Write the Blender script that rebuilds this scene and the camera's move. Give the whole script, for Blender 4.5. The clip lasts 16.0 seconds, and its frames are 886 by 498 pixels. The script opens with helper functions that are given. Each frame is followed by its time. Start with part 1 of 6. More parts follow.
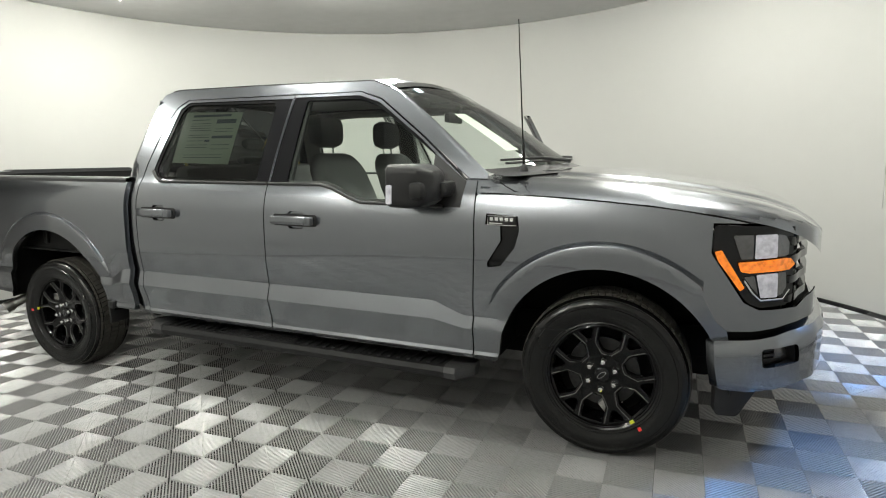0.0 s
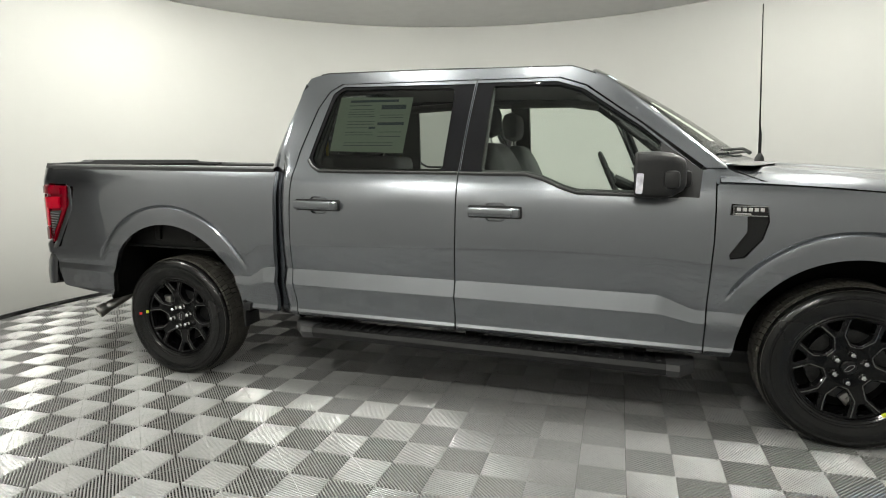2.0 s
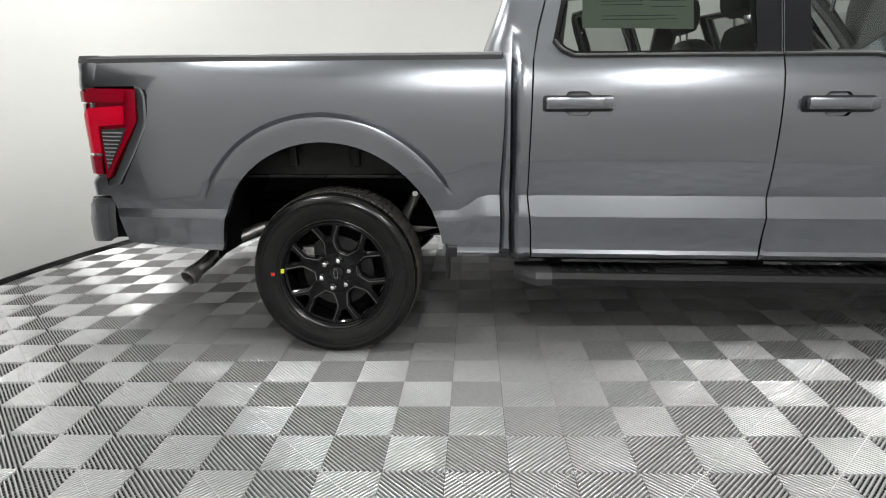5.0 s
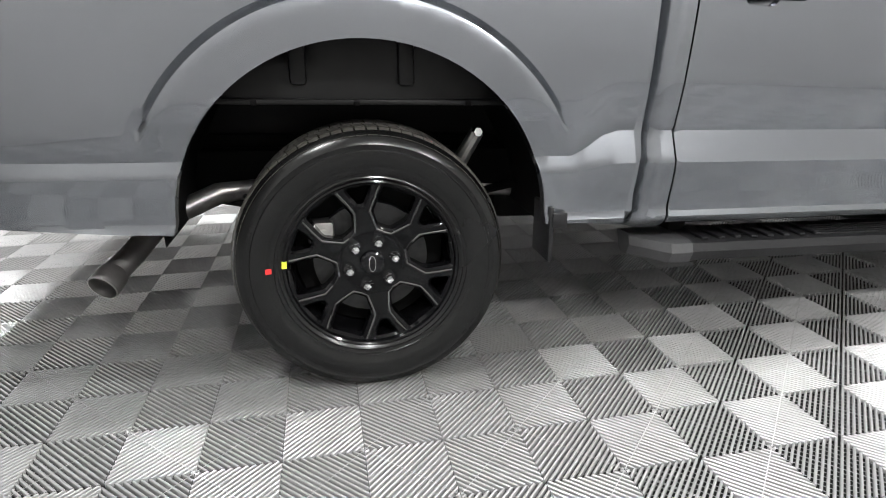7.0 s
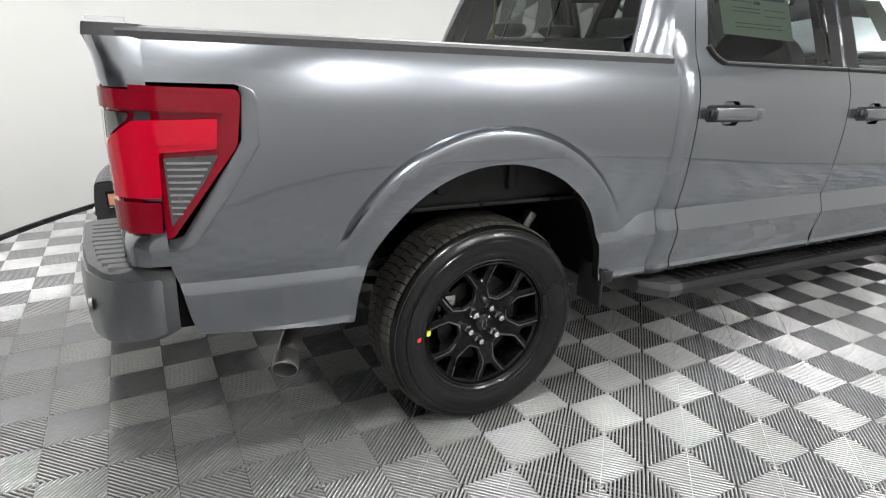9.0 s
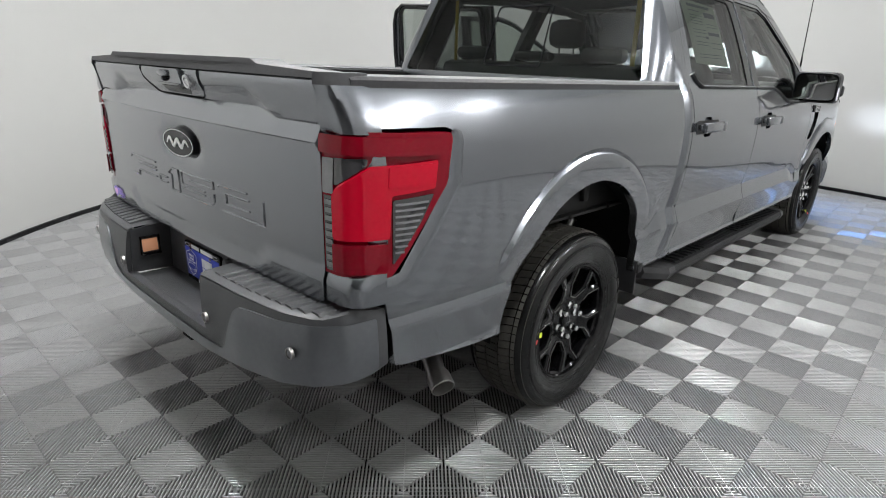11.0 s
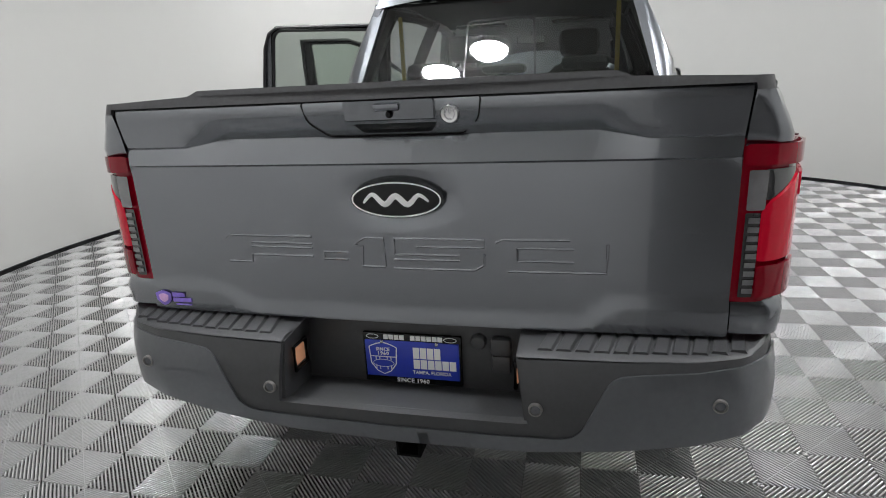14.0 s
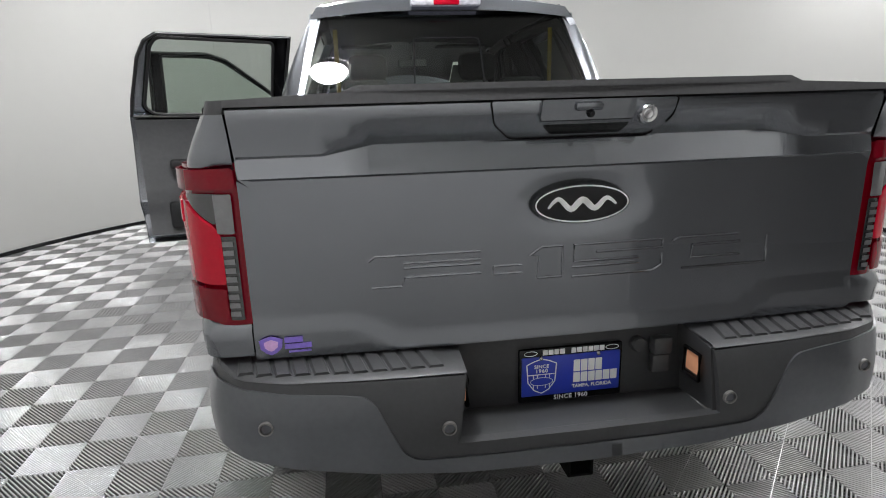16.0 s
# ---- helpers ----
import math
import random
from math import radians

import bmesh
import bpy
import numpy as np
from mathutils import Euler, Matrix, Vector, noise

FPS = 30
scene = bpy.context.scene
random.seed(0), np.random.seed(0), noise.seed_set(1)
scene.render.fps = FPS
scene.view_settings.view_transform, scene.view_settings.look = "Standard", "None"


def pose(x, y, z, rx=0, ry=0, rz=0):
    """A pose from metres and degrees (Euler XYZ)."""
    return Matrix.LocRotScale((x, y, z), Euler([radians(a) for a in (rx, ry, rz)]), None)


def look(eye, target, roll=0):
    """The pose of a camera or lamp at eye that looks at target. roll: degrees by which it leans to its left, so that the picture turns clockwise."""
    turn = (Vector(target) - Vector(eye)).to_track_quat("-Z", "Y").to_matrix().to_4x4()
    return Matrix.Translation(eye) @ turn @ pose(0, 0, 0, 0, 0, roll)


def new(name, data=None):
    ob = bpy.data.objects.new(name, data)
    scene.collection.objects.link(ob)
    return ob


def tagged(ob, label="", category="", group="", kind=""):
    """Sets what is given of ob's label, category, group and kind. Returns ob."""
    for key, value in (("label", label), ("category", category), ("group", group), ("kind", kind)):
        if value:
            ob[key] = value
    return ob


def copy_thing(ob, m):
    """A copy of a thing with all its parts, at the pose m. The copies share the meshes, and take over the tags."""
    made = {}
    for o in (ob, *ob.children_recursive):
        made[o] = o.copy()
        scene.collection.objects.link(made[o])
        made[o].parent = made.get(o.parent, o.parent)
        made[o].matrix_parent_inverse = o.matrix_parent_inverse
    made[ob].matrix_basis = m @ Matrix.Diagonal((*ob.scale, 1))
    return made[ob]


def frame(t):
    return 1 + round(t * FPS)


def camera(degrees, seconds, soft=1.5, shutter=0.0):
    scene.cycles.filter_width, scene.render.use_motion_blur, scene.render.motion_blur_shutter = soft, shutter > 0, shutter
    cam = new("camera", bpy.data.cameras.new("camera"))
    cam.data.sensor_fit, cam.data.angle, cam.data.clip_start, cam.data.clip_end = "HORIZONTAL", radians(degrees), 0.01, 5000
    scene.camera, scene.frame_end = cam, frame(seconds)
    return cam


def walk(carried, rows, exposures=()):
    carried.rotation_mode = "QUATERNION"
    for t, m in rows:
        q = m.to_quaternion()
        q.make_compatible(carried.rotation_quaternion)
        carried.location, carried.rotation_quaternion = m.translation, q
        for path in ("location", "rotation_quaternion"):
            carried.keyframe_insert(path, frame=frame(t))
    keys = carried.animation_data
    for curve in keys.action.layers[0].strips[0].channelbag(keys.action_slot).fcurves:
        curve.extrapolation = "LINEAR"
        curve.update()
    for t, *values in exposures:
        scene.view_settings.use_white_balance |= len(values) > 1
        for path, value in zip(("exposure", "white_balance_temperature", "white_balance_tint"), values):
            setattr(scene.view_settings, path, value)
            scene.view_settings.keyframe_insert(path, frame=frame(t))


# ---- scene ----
from mathutils import geometry

cam = camera(74.9, 16.0, soft=1.0)
PATH = [
    (0, (4.038, -3.497, 1.354), (3.245, -1.685, 1.061), -1.4),
    (0.5, (3.726, -3.589, 1.345), (2.977, -1.756, 1.057), -2.0),
    (1, (3.407, -3.69, 1.355), (2.698, -1.843, 1.063), -2.0),
    (1.5, (3.079, -3.827, 1.367), (2.425, -1.959, 1.079), -2.5),
    (2, (2.721, -3.828, 1.314), (2.101, -1.949, 1.024), -0.9),
    (2.5, (2.318, -3.748, 1.328), (1.684, -1.878, 1.004), -0.7),
    (3, (1.96, -3.754, 1.306), (1.361, -1.884, 0.928), -2.4),
    (3.5, (1.633, -3.737, 1.273), (1.117, -1.858, 0.823), -2.2),
    (4, (1.275, -3.583, 1.219), (0.871, -1.685, 0.737), -1.8),
    (4.5, (0.969, -3.479, 1.191), (0.699, -1.561, 0.692), -1.4),
    (4.7, (0.85, -3.468, 1.163), (0.626, -1.543, 0.67), -1.5),
    (6.8, (-0.029, -2.535, 0.964), (0.23, -0.653, 0.337), -0.8),
    (7, (-0.093, -2.467, 0.944), (0.238, -0.606, 0.293), -0.3),
    (7.5, (-0.278, -2.303, 0.951), (0.213, -0.494, 0.254), 1.2),
    (8, (-0.469, -2.296, 0.989), (0.18, -0.541, 0.282), 2.3),
    (8.5, (-0.741, -2.471, 1.163), (-0.041, -0.759, 0.402), 1.5),
    (9, (-1.022, -2.555, 1.323), (-0.171, -0.869, 0.664), 1.3),
    (9.2, (-1.103, -2.551, 1.383), (-0.216, -0.888, 0.712), 0.2),
    (11.3, (-2.052, -1.936, 1.409), (-0.616, -0.683, 0.804), 1.8),
    (11.5, (-2.095, -1.841, 1.407), (-0.612, -0.633, 0.823), 1.8),
    (12, (-2.25, -1.609, 1.401), (-0.659, -0.529, 0.852), 0.2),
    (12.5, (-2.385, -1.341, 1.421), (-0.719, -0.396, 0.847), -0.8),
    (13, (-2.429, -1.046, 1.404), (-0.684, -0.26, 0.824), -0.6),
    (13.5, (-2.475, -0.766, 1.397), (-0.668, -0.133, 0.818), -1.8),
    (14, (-2.546, -0.491, 1.398), (-0.698, 0.013, 0.823), -3.2),
    (14.5, (-2.532, -0.237, 1.368), (-0.645, 0.094, 0.792), -2.1),
    (15, (-2.478, 0.011, 1.353), (-0.558, 0.104, 0.802), -1.3),
    (15.5, (-2.481, 0.239, 1.343), (-0.556, 0.087, 0.821), -1.4),
    (16, (-2.506, 0.54, 1.363), (-0.59, 0.275, 0.853), -1.8),
]
EXPOSURES = [(0.0, 0.24, 6750, 3), (2.5, 0.24, 6750, 4), (4.5, 0.32, 6450, 7), (7.0, 1.0, 6350, 10), (8.5, 1.0, 6350, 9), (9.0, 0.7, 6350, 9), (11.5, 0.25, 6250, 9), (12.5, 0.2, 6250, 9), (16.0, 0.1, 6300, 10)]
walk(cam, [(t, look(eye, target, roll)) for t, eye, target, roll in PATH], EXPOSURES)

# ---- light ----
world = bpy.data.worlds.new("world")
world.use_nodes = True
world.node_tree.nodes["Background"].inputs[0].default_value = (0.02, 0.02, 0.022, 1)
world.node_tree.nodes["Background"].inputs[1].default_value = 0.2
scene.world = world

LAMP_POWER = 250.0
CENTRE = Vector((1.71, 0.0, 0.0))
WALL_R, WALL_H = 4.35, 3.175


# ---- materials ----
def mat(name, base, rough=0.5, metal=0.0, coat=0.0, grain=0.0, scale=60.0, bump=0.0, bump_scale=300.0,
        stain=0.0, stain_scale=2.0, emit=None, power=0.0, rough_var=0.0, transmission=0.0, ior=1.5, alpha=1.0, spec=0.5):
    m = bpy.data.materials.new(name)
    m.use_nodes = True
    nt = m.node_tree
    b = nt.nodes["Principled BSDF"]
    b.inputs["Base Color"].default_value = (*base, 1)
    b.inputs["Roughness"].default_value = rough
    b.inputs["Metallic"].default_value = metal
    b.inputs["Coat Weight"].default_value = coat
    b.inputs["Coat Roughness"].default_value = 0.015
    b.inputs["Coat IOR"].default_value = 1.6
    b.inputs["IOR"].default_value = ior
    b.inputs["Specular IOR Level"].default_value = spec
    b.inputs["Transmission Weight"].default_value = transmission
    b.inputs["Alpha"].default_value = alpha
    if emit:
        b.inputs["Emission Color"].default_value = (*emit, 1)
        b.inputs["Emission Strength"].default_value = power
    tc = nt.nodes.new("ShaderNodeTexCoord")
    col = None
    if grain or stain:
        rgb = nt.nodes.new("ShaderNodeRGB")
        rgb.outputs[0].default_value = (*base, 1)
        col = rgb.outputs[0]
        for amount, sc, detail in ((grain, scale, 6), (stain, stain_scale, 4)):
            if not amount:
                continue
            n = nt.nodes.new("ShaderNodeTexNoise")
            n.inputs["Scale"].default_value = sc
            n.inputs["Detail"].default_value = detail
            nt.links.new(tc.outputs["Object"], n.inputs["Vector"])
            r = nt.nodes.new("ShaderNodeMapRange")
            r.inputs["From Min"].default_value, r.inputs["From Max"].default_value = 0.3, 0.7
            r.inputs["To Min"].default_value, r.inputs["To Max"].default_value = 1 - amount, 1 + amount
            nt.links.new(n.outputs["Fac"], r.inputs["Value"])
            mul = nt.nodes.new("ShaderNodeVectorMath")
            mul.operation = "SCALE"
            nt.links.new(col, mul.inputs[0])
            nt.links.new(r.outputs[0], mul.inputs["Scale"])
            col = mul.outputs[0]
        nt.links.new(col, b.inputs["Base Color"])
    if rough_var:
        n = nt.nodes.new("ShaderNodeTexNoise")
        n.inputs["Scale"].default_value = 5.0
        n.inputs["Detail"].default_value = 5
        nt.links.new(tc.outputs["Object"], n.inputs["Vector"])
        r = nt.nodes.new("ShaderNodeMapRange")
        r.inputs["From Min"].default_value, r.inputs["From Max"].default_value = 0.3, 0.7
        r.inputs["To Min"].default_value, r.inputs["To Max"].default_value = max(0, rough - rough_var), rough + rough_var
        nt.links.new(n.outputs["Fac"], r.inputs["Value"])
        nt.links.new(r.outputs[0], b.inputs["Roughness"])
    if bump:
        n = nt.nodes.new("ShaderNodeTexNoise")
        n.inputs["Scale"].default_value = bump_scale
        n.inputs["Detail"].default_value = 3
        nt.links.new(tc.outputs["Object"], n.inputs["Vector"])
        k = nt.nodes.new("ShaderNodeBump")
        k.inputs["Strength"].default_value = bump
        k.inputs["Distance"].default_value = 0.002
        nt.links.new(n.outputs["Fac"], k.inputs["Height"])
        nt.links.new(k.outputs[0], b.inputs["Normal"])
    return m


def paint_material():
    """Dark grey metallic paint: flake in the base, clear coat over it."""
    m = mat("grey_metallic_paint", (0.200, 0.211, 0.232), 0.27, 1.0, 1.0)
    nt = m.node_tree
    b = nt.nodes["Principled BSDF"]
    b.inputs["Coat IOR"].default_value = 1.55
    tc = nt.nodes.new("ShaderNodeTexCoord")
    v = nt.nodes.new("ShaderNodeTexVoronoi")
    v.inputs["Scale"].default_value = 900.0
    nt.links.new(tc.outputs["Object"], v.inputs["Vector"])
    r = nt.nodes.new("ShaderNodeMapRange")
    r.inputs["To Min"].default_value, r.inputs["To Max"].default_value = 0.95, 1.06
    nt.links.new(v.outputs["Color"], r.inputs["Value"])
    s = nt.nodes.new("ShaderNodeVectorMath")
    s.operation = "SCALE"
    s.inputs[0].default_value = (0.200, 0.211, 0.232)
    nt.links.new(r.outputs[0], s.inputs["Scale"])
    nt.links.new(s.outputs[0], b.inputs["Base Color"])
    return m


def glass_material(name, tint, rough=0.0):
    """A thin pane: part clear, tinted, with a glossy face."""
    m = bpy.data.materials.new(name)
    m.use_nodes = True
    nt = m.node_tree
    nt.nodes.clear()
    out = nt.nodes.new("ShaderNodeOutputMaterial")
    clear = nt.nodes.new("ShaderNodeBsdfTransparent")
    clear.inputs[0].default_value = (*tint, 1)
    gloss = nt.nodes.new("ShaderNodeBsdfGlossy")
    gloss.inputs["Roughness"].default_value = rough
    fres = nt.nodes.new("ShaderNodeFresnel")
    fres.inputs["IOR"].default_value = 1.5
    mix = nt.nodes.new("ShaderNodeMixShader")
    nt.links.new(fres.outputs[0], mix.inputs[0])
    nt.links.new(clear.outputs[0], mix.inputs[1])
    nt.links.new(gloss.outputs[0], mix.inputs[2])
    nt.links.new(mix.outputs[0], out.inputs[0])
    return m


PAINT = paint_material()
WALL = mat("white_fabric_wall", (0.295, 0.292, 0.283), 0.85, grain=0.006, scale=9, stain=0.02, stain_scale=0.5, bump=0.05, bump_scale=90)
CEIL = mat("grey_ceiling", (0.50, 0.50, 0.49), 0.9, grain=0.03, scale=6, bump=0.05, bump_scale=60)
TILE = mat("grey_ribbed_tile", (0.215, 0.215, 0.215), 0.24, spec=1.0, ior=1.85, grain=0.05, scale=40, stain=0.03, stain_scale=0.8)
# near black: paints the shade down in the gaps between the floor ribs
UNDER = mat("floor_gap_painted_shade", (0.006, 0.006, 0.006), 0.9, spec=0.1, grain=0.1)
RUBBER = mat("tyre_rubber", (0.005, 0.005, 0.005), 0.24, spec=0.35, grain=0.12, scale=30, stain=0.2, stain_scale=6, bump=0.06, bump_scale=200, rough_var=0.06)
# paler than the sidewall: dust, plus light from above put into the colour
TREAD = mat("tyre_tread_rubber", (0.05, 0.047, 0.042), 0.75, spec=0.25, grain=0.15, scale=60, bump=0.2, bump_scale=200)
BLACK = mat("black_textured_plastic", (0.013, 0.013, 0.014), 0.45, spec=0.3, grain=0.08, scale=80, bump=0.25, bump_scale=900)
GLOSSBLACK = mat("gloss_black", (0.005, 0.005, 0.006), 0.08, spec=0.35)
RIM = mat("black_painted_alloy", (0.004, 0.004, 0.0045), 0.09, 0.0, spec=0.22)
RIM_EDGE = mat("black_alloy_edge", (0.006, 0.006, 0.0065), 0.10, 0.0, coat=1.0, spec=1.0)
# underbody black, also used to paint shade into the body's gaps
DARK = mat("dark_underbody_and_gap_shade", (0.004, 0.004, 0.004), 0.8, spec=0.1, grain=0.2, scale=12, bump=0.2, bump_scale=40)
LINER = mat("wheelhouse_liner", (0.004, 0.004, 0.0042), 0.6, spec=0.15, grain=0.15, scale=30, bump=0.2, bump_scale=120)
CHROME = mat("chrome", (0.75, 0.75, 0.76), 0.12, 1.0, rough_var=0.05)
STEEL = mat("grey_steel", (0.33, 0.32, 0.31), 0.35, 0.9, grain=0.15, scale=25, rough_var=0.1)
BUMPER = mat("dark_grey_bumper_paint", (0.14, 0.146, 0.158), 0.34, 0.8, coat=0.5, grain=0.04, scale=60)
STEP = mat("black_step_plastic", (0.010, 0.010, 0.011), 0.5, spec=0.35, grain=0.08, scale=60, bump=0.3, bump_scale=500)
BUMPLASTIC = mat("grey_black_bumper_plastic", (0.046, 0.047, 0.050), 0.40, spec=0.5, grain=0.08, scale=80, bump=0.2, bump_scale=900)
CAPPLASTIC = mat("grained_cap_plastic", (0.040, 0.040, 0.042), 0.6, spec=0.25, grain=0.1, scale=80, bump=0.3, bump_scale=900)
GLASS = glass_material("clear_green_glass", (0.80, 0.88, 0.82))
PRIVACY = glass_material("tinted_glass", (0.22, 0.24, 0.23))
REAR_SIDE = glass_material("lightly_tinted_glass", (0.40, 0.44, 0.41))
WINDSHIELD = glass_material("windshield_glass", (0.82, 0.90, 0.85))


# ---- mesh tools ----
RAKE = 0.0245


def rake(v):
    return Vector((v[0], v[1], v[2] - RAKE * v[0]))


def part(name, bm, material, parent=None, label="", body=False, smooth=True, angle=28.0):
    """Links a bmesh as one mesh object under a thing or part. body: leans with the truck's body."""
    if body:
        for v in bm.verts:
            v.co = rake(v.co)
    bm.normal_update()
    lim = radians(angle)
    for f in bm.faces:
        f.smooth = smooth
    for e in bm.edges:
        e.smooth = not (len(e.link_faces) == 2 and e.calc_face_angle(0) > lim)
    me = bpy.data.meshes.new(name)
    bm.to_mesh(me)
    bm.free()
    me.materials.append(material)
    ob = new(name, me)
    if parent is not None:
        ob.parent = parent
    if label:
        ob["label"] = label
    return ob


def mirrored(bm):
    bm = bm.copy()
    for v in bm.verts:
        v.co.y = -v.co.y
    bmesh.ops.reverse_faces(bm, faces=bm.faces[:])
    return bm


def inside(p, poly):
    x, y = p
    hit = False
    for (x0, y0), (x1, y1) in zip(poly, poly[1:] + poly[:1]):
        if (y0 > y) != (y1 > y) and x < (x1 - x0) * (y - y0) / (y1 - y0) + x0:
            hit = not hit
    return hit


def densify(poly, step, closed=True):
    out = []
    ends = poly[1:] + poly[:1] if closed else poly[1:]
    for a, b in zip(poly, ends):
        n = max(1, round(math.dist(a, b) / step))
        out += [(a[0] + (b[0] - a[0]) * k / n, a[1] + (b[1] - a[1]) * k / n) for k in range(n)]
    if not closed:
        out.append(poly[-1])
    return out


def sheet(outline, mapping, step=0.04, holes=(), creases=(), rim=0.0, rim_dir=(0, 1, 0)):
    """A curved panel: a flat outline with holes, cut into small triangles and laid onto mapping(s, z)."""
    loops = [densify(list(lp), step) for lp in (outline, *holes)]
    verts, edges = [], []
    for lp in loops:
        k = len(verts)
        verts += lp
        edges += [(k + i, k + (i + 1) % len(lp)) for i in range(len(lp))]
    solid = np.array(verts)
    ends = np.array([[verts[a], verts[b]] for a, b in edges])
    for line in creases:
        line = densify(list(line), step, closed=False)
        last = None
        for p in line:
            d = np.hypot(*(solid - p).T).min()
            if inside(p, loops[0]) and not any(inside(p, h) for h in loops[1:]) and d > step * 0.2:
                verts.append(p)
                if last is not None:
                    edges.append((last, len(verts) - 1))
                last = len(verts) - 1
            else:
                last = None
    fixed = np.array(verts)
    xs, zs = zip(*loops[0])
    rows = int((max(zs) - min(zs)) / step) + 1
    cols = int((max(xs) - min(xs)) / step) + 1
    for i in range(rows + 1):
        for j in range(cols + 1):
            p = (min(xs) + (j + 0.5 * (i % 2)) * step, min(zs) + i * step)
            if np.hypot(*(fixed - p).T).min() < step * 0.55:
                continue
            if inside(p, loops[0]) and not any(inside(p, h) for h in loops[1:]):
                verts.append(p)
    vs, es, fs, *_ = geometry.delaunay_2d_cdt([Vector(v) for v in verts], edges, [], 0, 1e-6)
    bm = bmesh.new()
    made = [bm.verts.new(mapping(v.x, v.y)) for v in vs]
    for f in fs:
        c = sum((vs[i] for i in f), Vector((0, 0))) / len(f)
        if inside((c.x, c.y), loops[0]) and not any(inside((c.x, c.y), h) for h in loops[1:]):
            try:
                bm.faces.new([made[i] for i in f])
            except ValueError:
                pass
    for v in [v for v in bm.verts if not v.link_faces]:
        bm.verts.remove(v)
    if rim:
        border = [e for e in bm.edges if len(e.link_faces) == 1]
        ext = bmesh.ops.extrude_edge_only(bm, edges=border)
        d = Vector(rim_dir) * rim
        for v in ext["geom"]:
            if isinstance(v, bmesh.types.BMVert):
                v.co += d
    return bm


def arc(cx, cz, r, a0, a1, n=24):
    return [(cx + r * math.cos(radians(a0 + (a1 - a0) * k / n)), cz + r * math.sin(radians(a0 + (a1 - a0) * k / n))) for k in range(n + 1)]


def rounded(poly, r, n=5):
    """Rounds the corners of a flat outline."""
    out = []
    for i, p in enumerate(poly):
        a, p, b = Vector(poly[i - 1]), Vector(p), Vector(poly[(i + 1) % len(poly)])
        rr = min(r, (a - p).length * 0.45, (b - p).length * 0.45)
        p0, p1 = p + (a - p).normalized() * rr, p + (b - p).normalized() * rr
        for k in range(n + 1):
            t = k / n
            q = p0 * (1 - t) ** 2 + p * 2 * t * (1 - t) + p1 * t * t
            out.append((q.x, q.y))
    return out


def box(bm, lo, hi, bevel=0.0):
    lo, hi = Vector(lo), Vector(hi)
    g = bmesh.ops.create_cube(bm, size=1.0, matrix=Matrix.Translation((lo + hi) / 2) @ Matrix.Diagonal((*(hi - lo), 1)))
    if bevel:
        edges = {e for v in g["verts"] for e in v.link_edges}
        bmesh.ops.bevel(bm, geom=list(edges), offset=bevel, segments=2, profile=0.5, affect="EDGES")
    return bm


def boxed(lo, hi, bevel=0.0):
    return box(bmesh.new(), lo, hi, bevel)


def grid(us, vs, mapping):
    """A quad sheet over two parameter lists."""
    bm = bmesh.new()
    rows = [[bm.verts.new(mapping(u, v)) for v in vs] for u in us]
    for a, b in zip(rows, rows[1:]):
        for k in range(len(vs) - 1):
            bm.faces.new((a[k], b[k], b[k + 1], a[k + 1]))
    return bm


def lathe(profile, n=64, axis="y", centre=(0, 0, 0), close=False):
    """Turns (radius, offset) pairs round an axis."""
    bm = bmesh.new()
    rings = []
    for r, o in profile:
        ring = []
        for k in range(n):
            a = 2 * math.pi * k / n
            if axis == "y":
                co = (r * math.cos(a), o, r * math.sin(a))
            elif axis == "x":
                co = (o, r * math.cos(a), r * math.sin(a))
            else:
                co = (r * math.cos(a), r * math.sin(a), o)
            ring.append(bm.verts.new(Vector(co) + Vector(centre)))
        rings.append(ring)
    pairs = list(zip(rings, rings[1:])) + ([(rings[-1], rings[0])] if close else [])
    for a, b in pairs:
        for k in range(n):
            bm.faces.new((a[k], a[(k + 1) % n], b[(k + 1) % n], b[k]))
    return bm


def capped(bm):
    edges = [e for e in bm.edges if len(e.link_faces) == 1]
    bmesh.ops.holes_fill(bm, edges=edges)
    return bm


def fixed_normals(bm):
    bmesh.ops.recalc_face_normals(bm, faces=bm.faces[:])
    return bm


def prism(poly, frame_fn, depth):
    """Extrudes a flat outline; frame_fn(u, v, w) gives the place, w from 0 to depth."""
    bm = bmesh.new()
    a = [bm.verts.new(frame_fn(u, v, 0)) for u, v in poly]
    b = [bm.verts.new(frame_fn(u, v, depth)) for u, v in poly]
    bm.faces.new(a)
    bm.faces.new(b[::-1])
    n = len(poly)
    for k in range(n):
        bm.faces.new((a[k], b[k], b[(k + 1) % n], a[(k + 1) % n]))
    return fixed_normals(bm)


def tube(points, r, n=10):
    """A round bar along points."""
    bm = bmesh.new()
    pts = [Vector(p) for p in points]
    rings = []
    for i, p in enumerate(pts):
        d = (pts[min(i + 1, len(pts) - 1)] - pts[max(i - 1, 0)]).normalized()
        s = d.cross(Vector((0, 0, 1)) if abs(d.z) < 0.9 else Vector((1, 0, 0))).normalized()
        u = s.cross(d)
        rr = r[i] if isinstance(r, (list, tuple)) else r
        rings.append([bm.verts.new(p + (s * math.cos(2 * math.pi * k / n) + u * math.sin(2 * math.pi * k / n)) * rr) for k in range(n)])
    for a, b in zip(rings, rings[1:]):
        for k in range(n):
            bm.faces.new((a[k], a[(k + 1) % n], b[(k + 1) % n], b[k]))
    bm.faces.new(rings[0][::-1])
    bm.faces.new(rings[-1])
    return fixed_normals(bm)


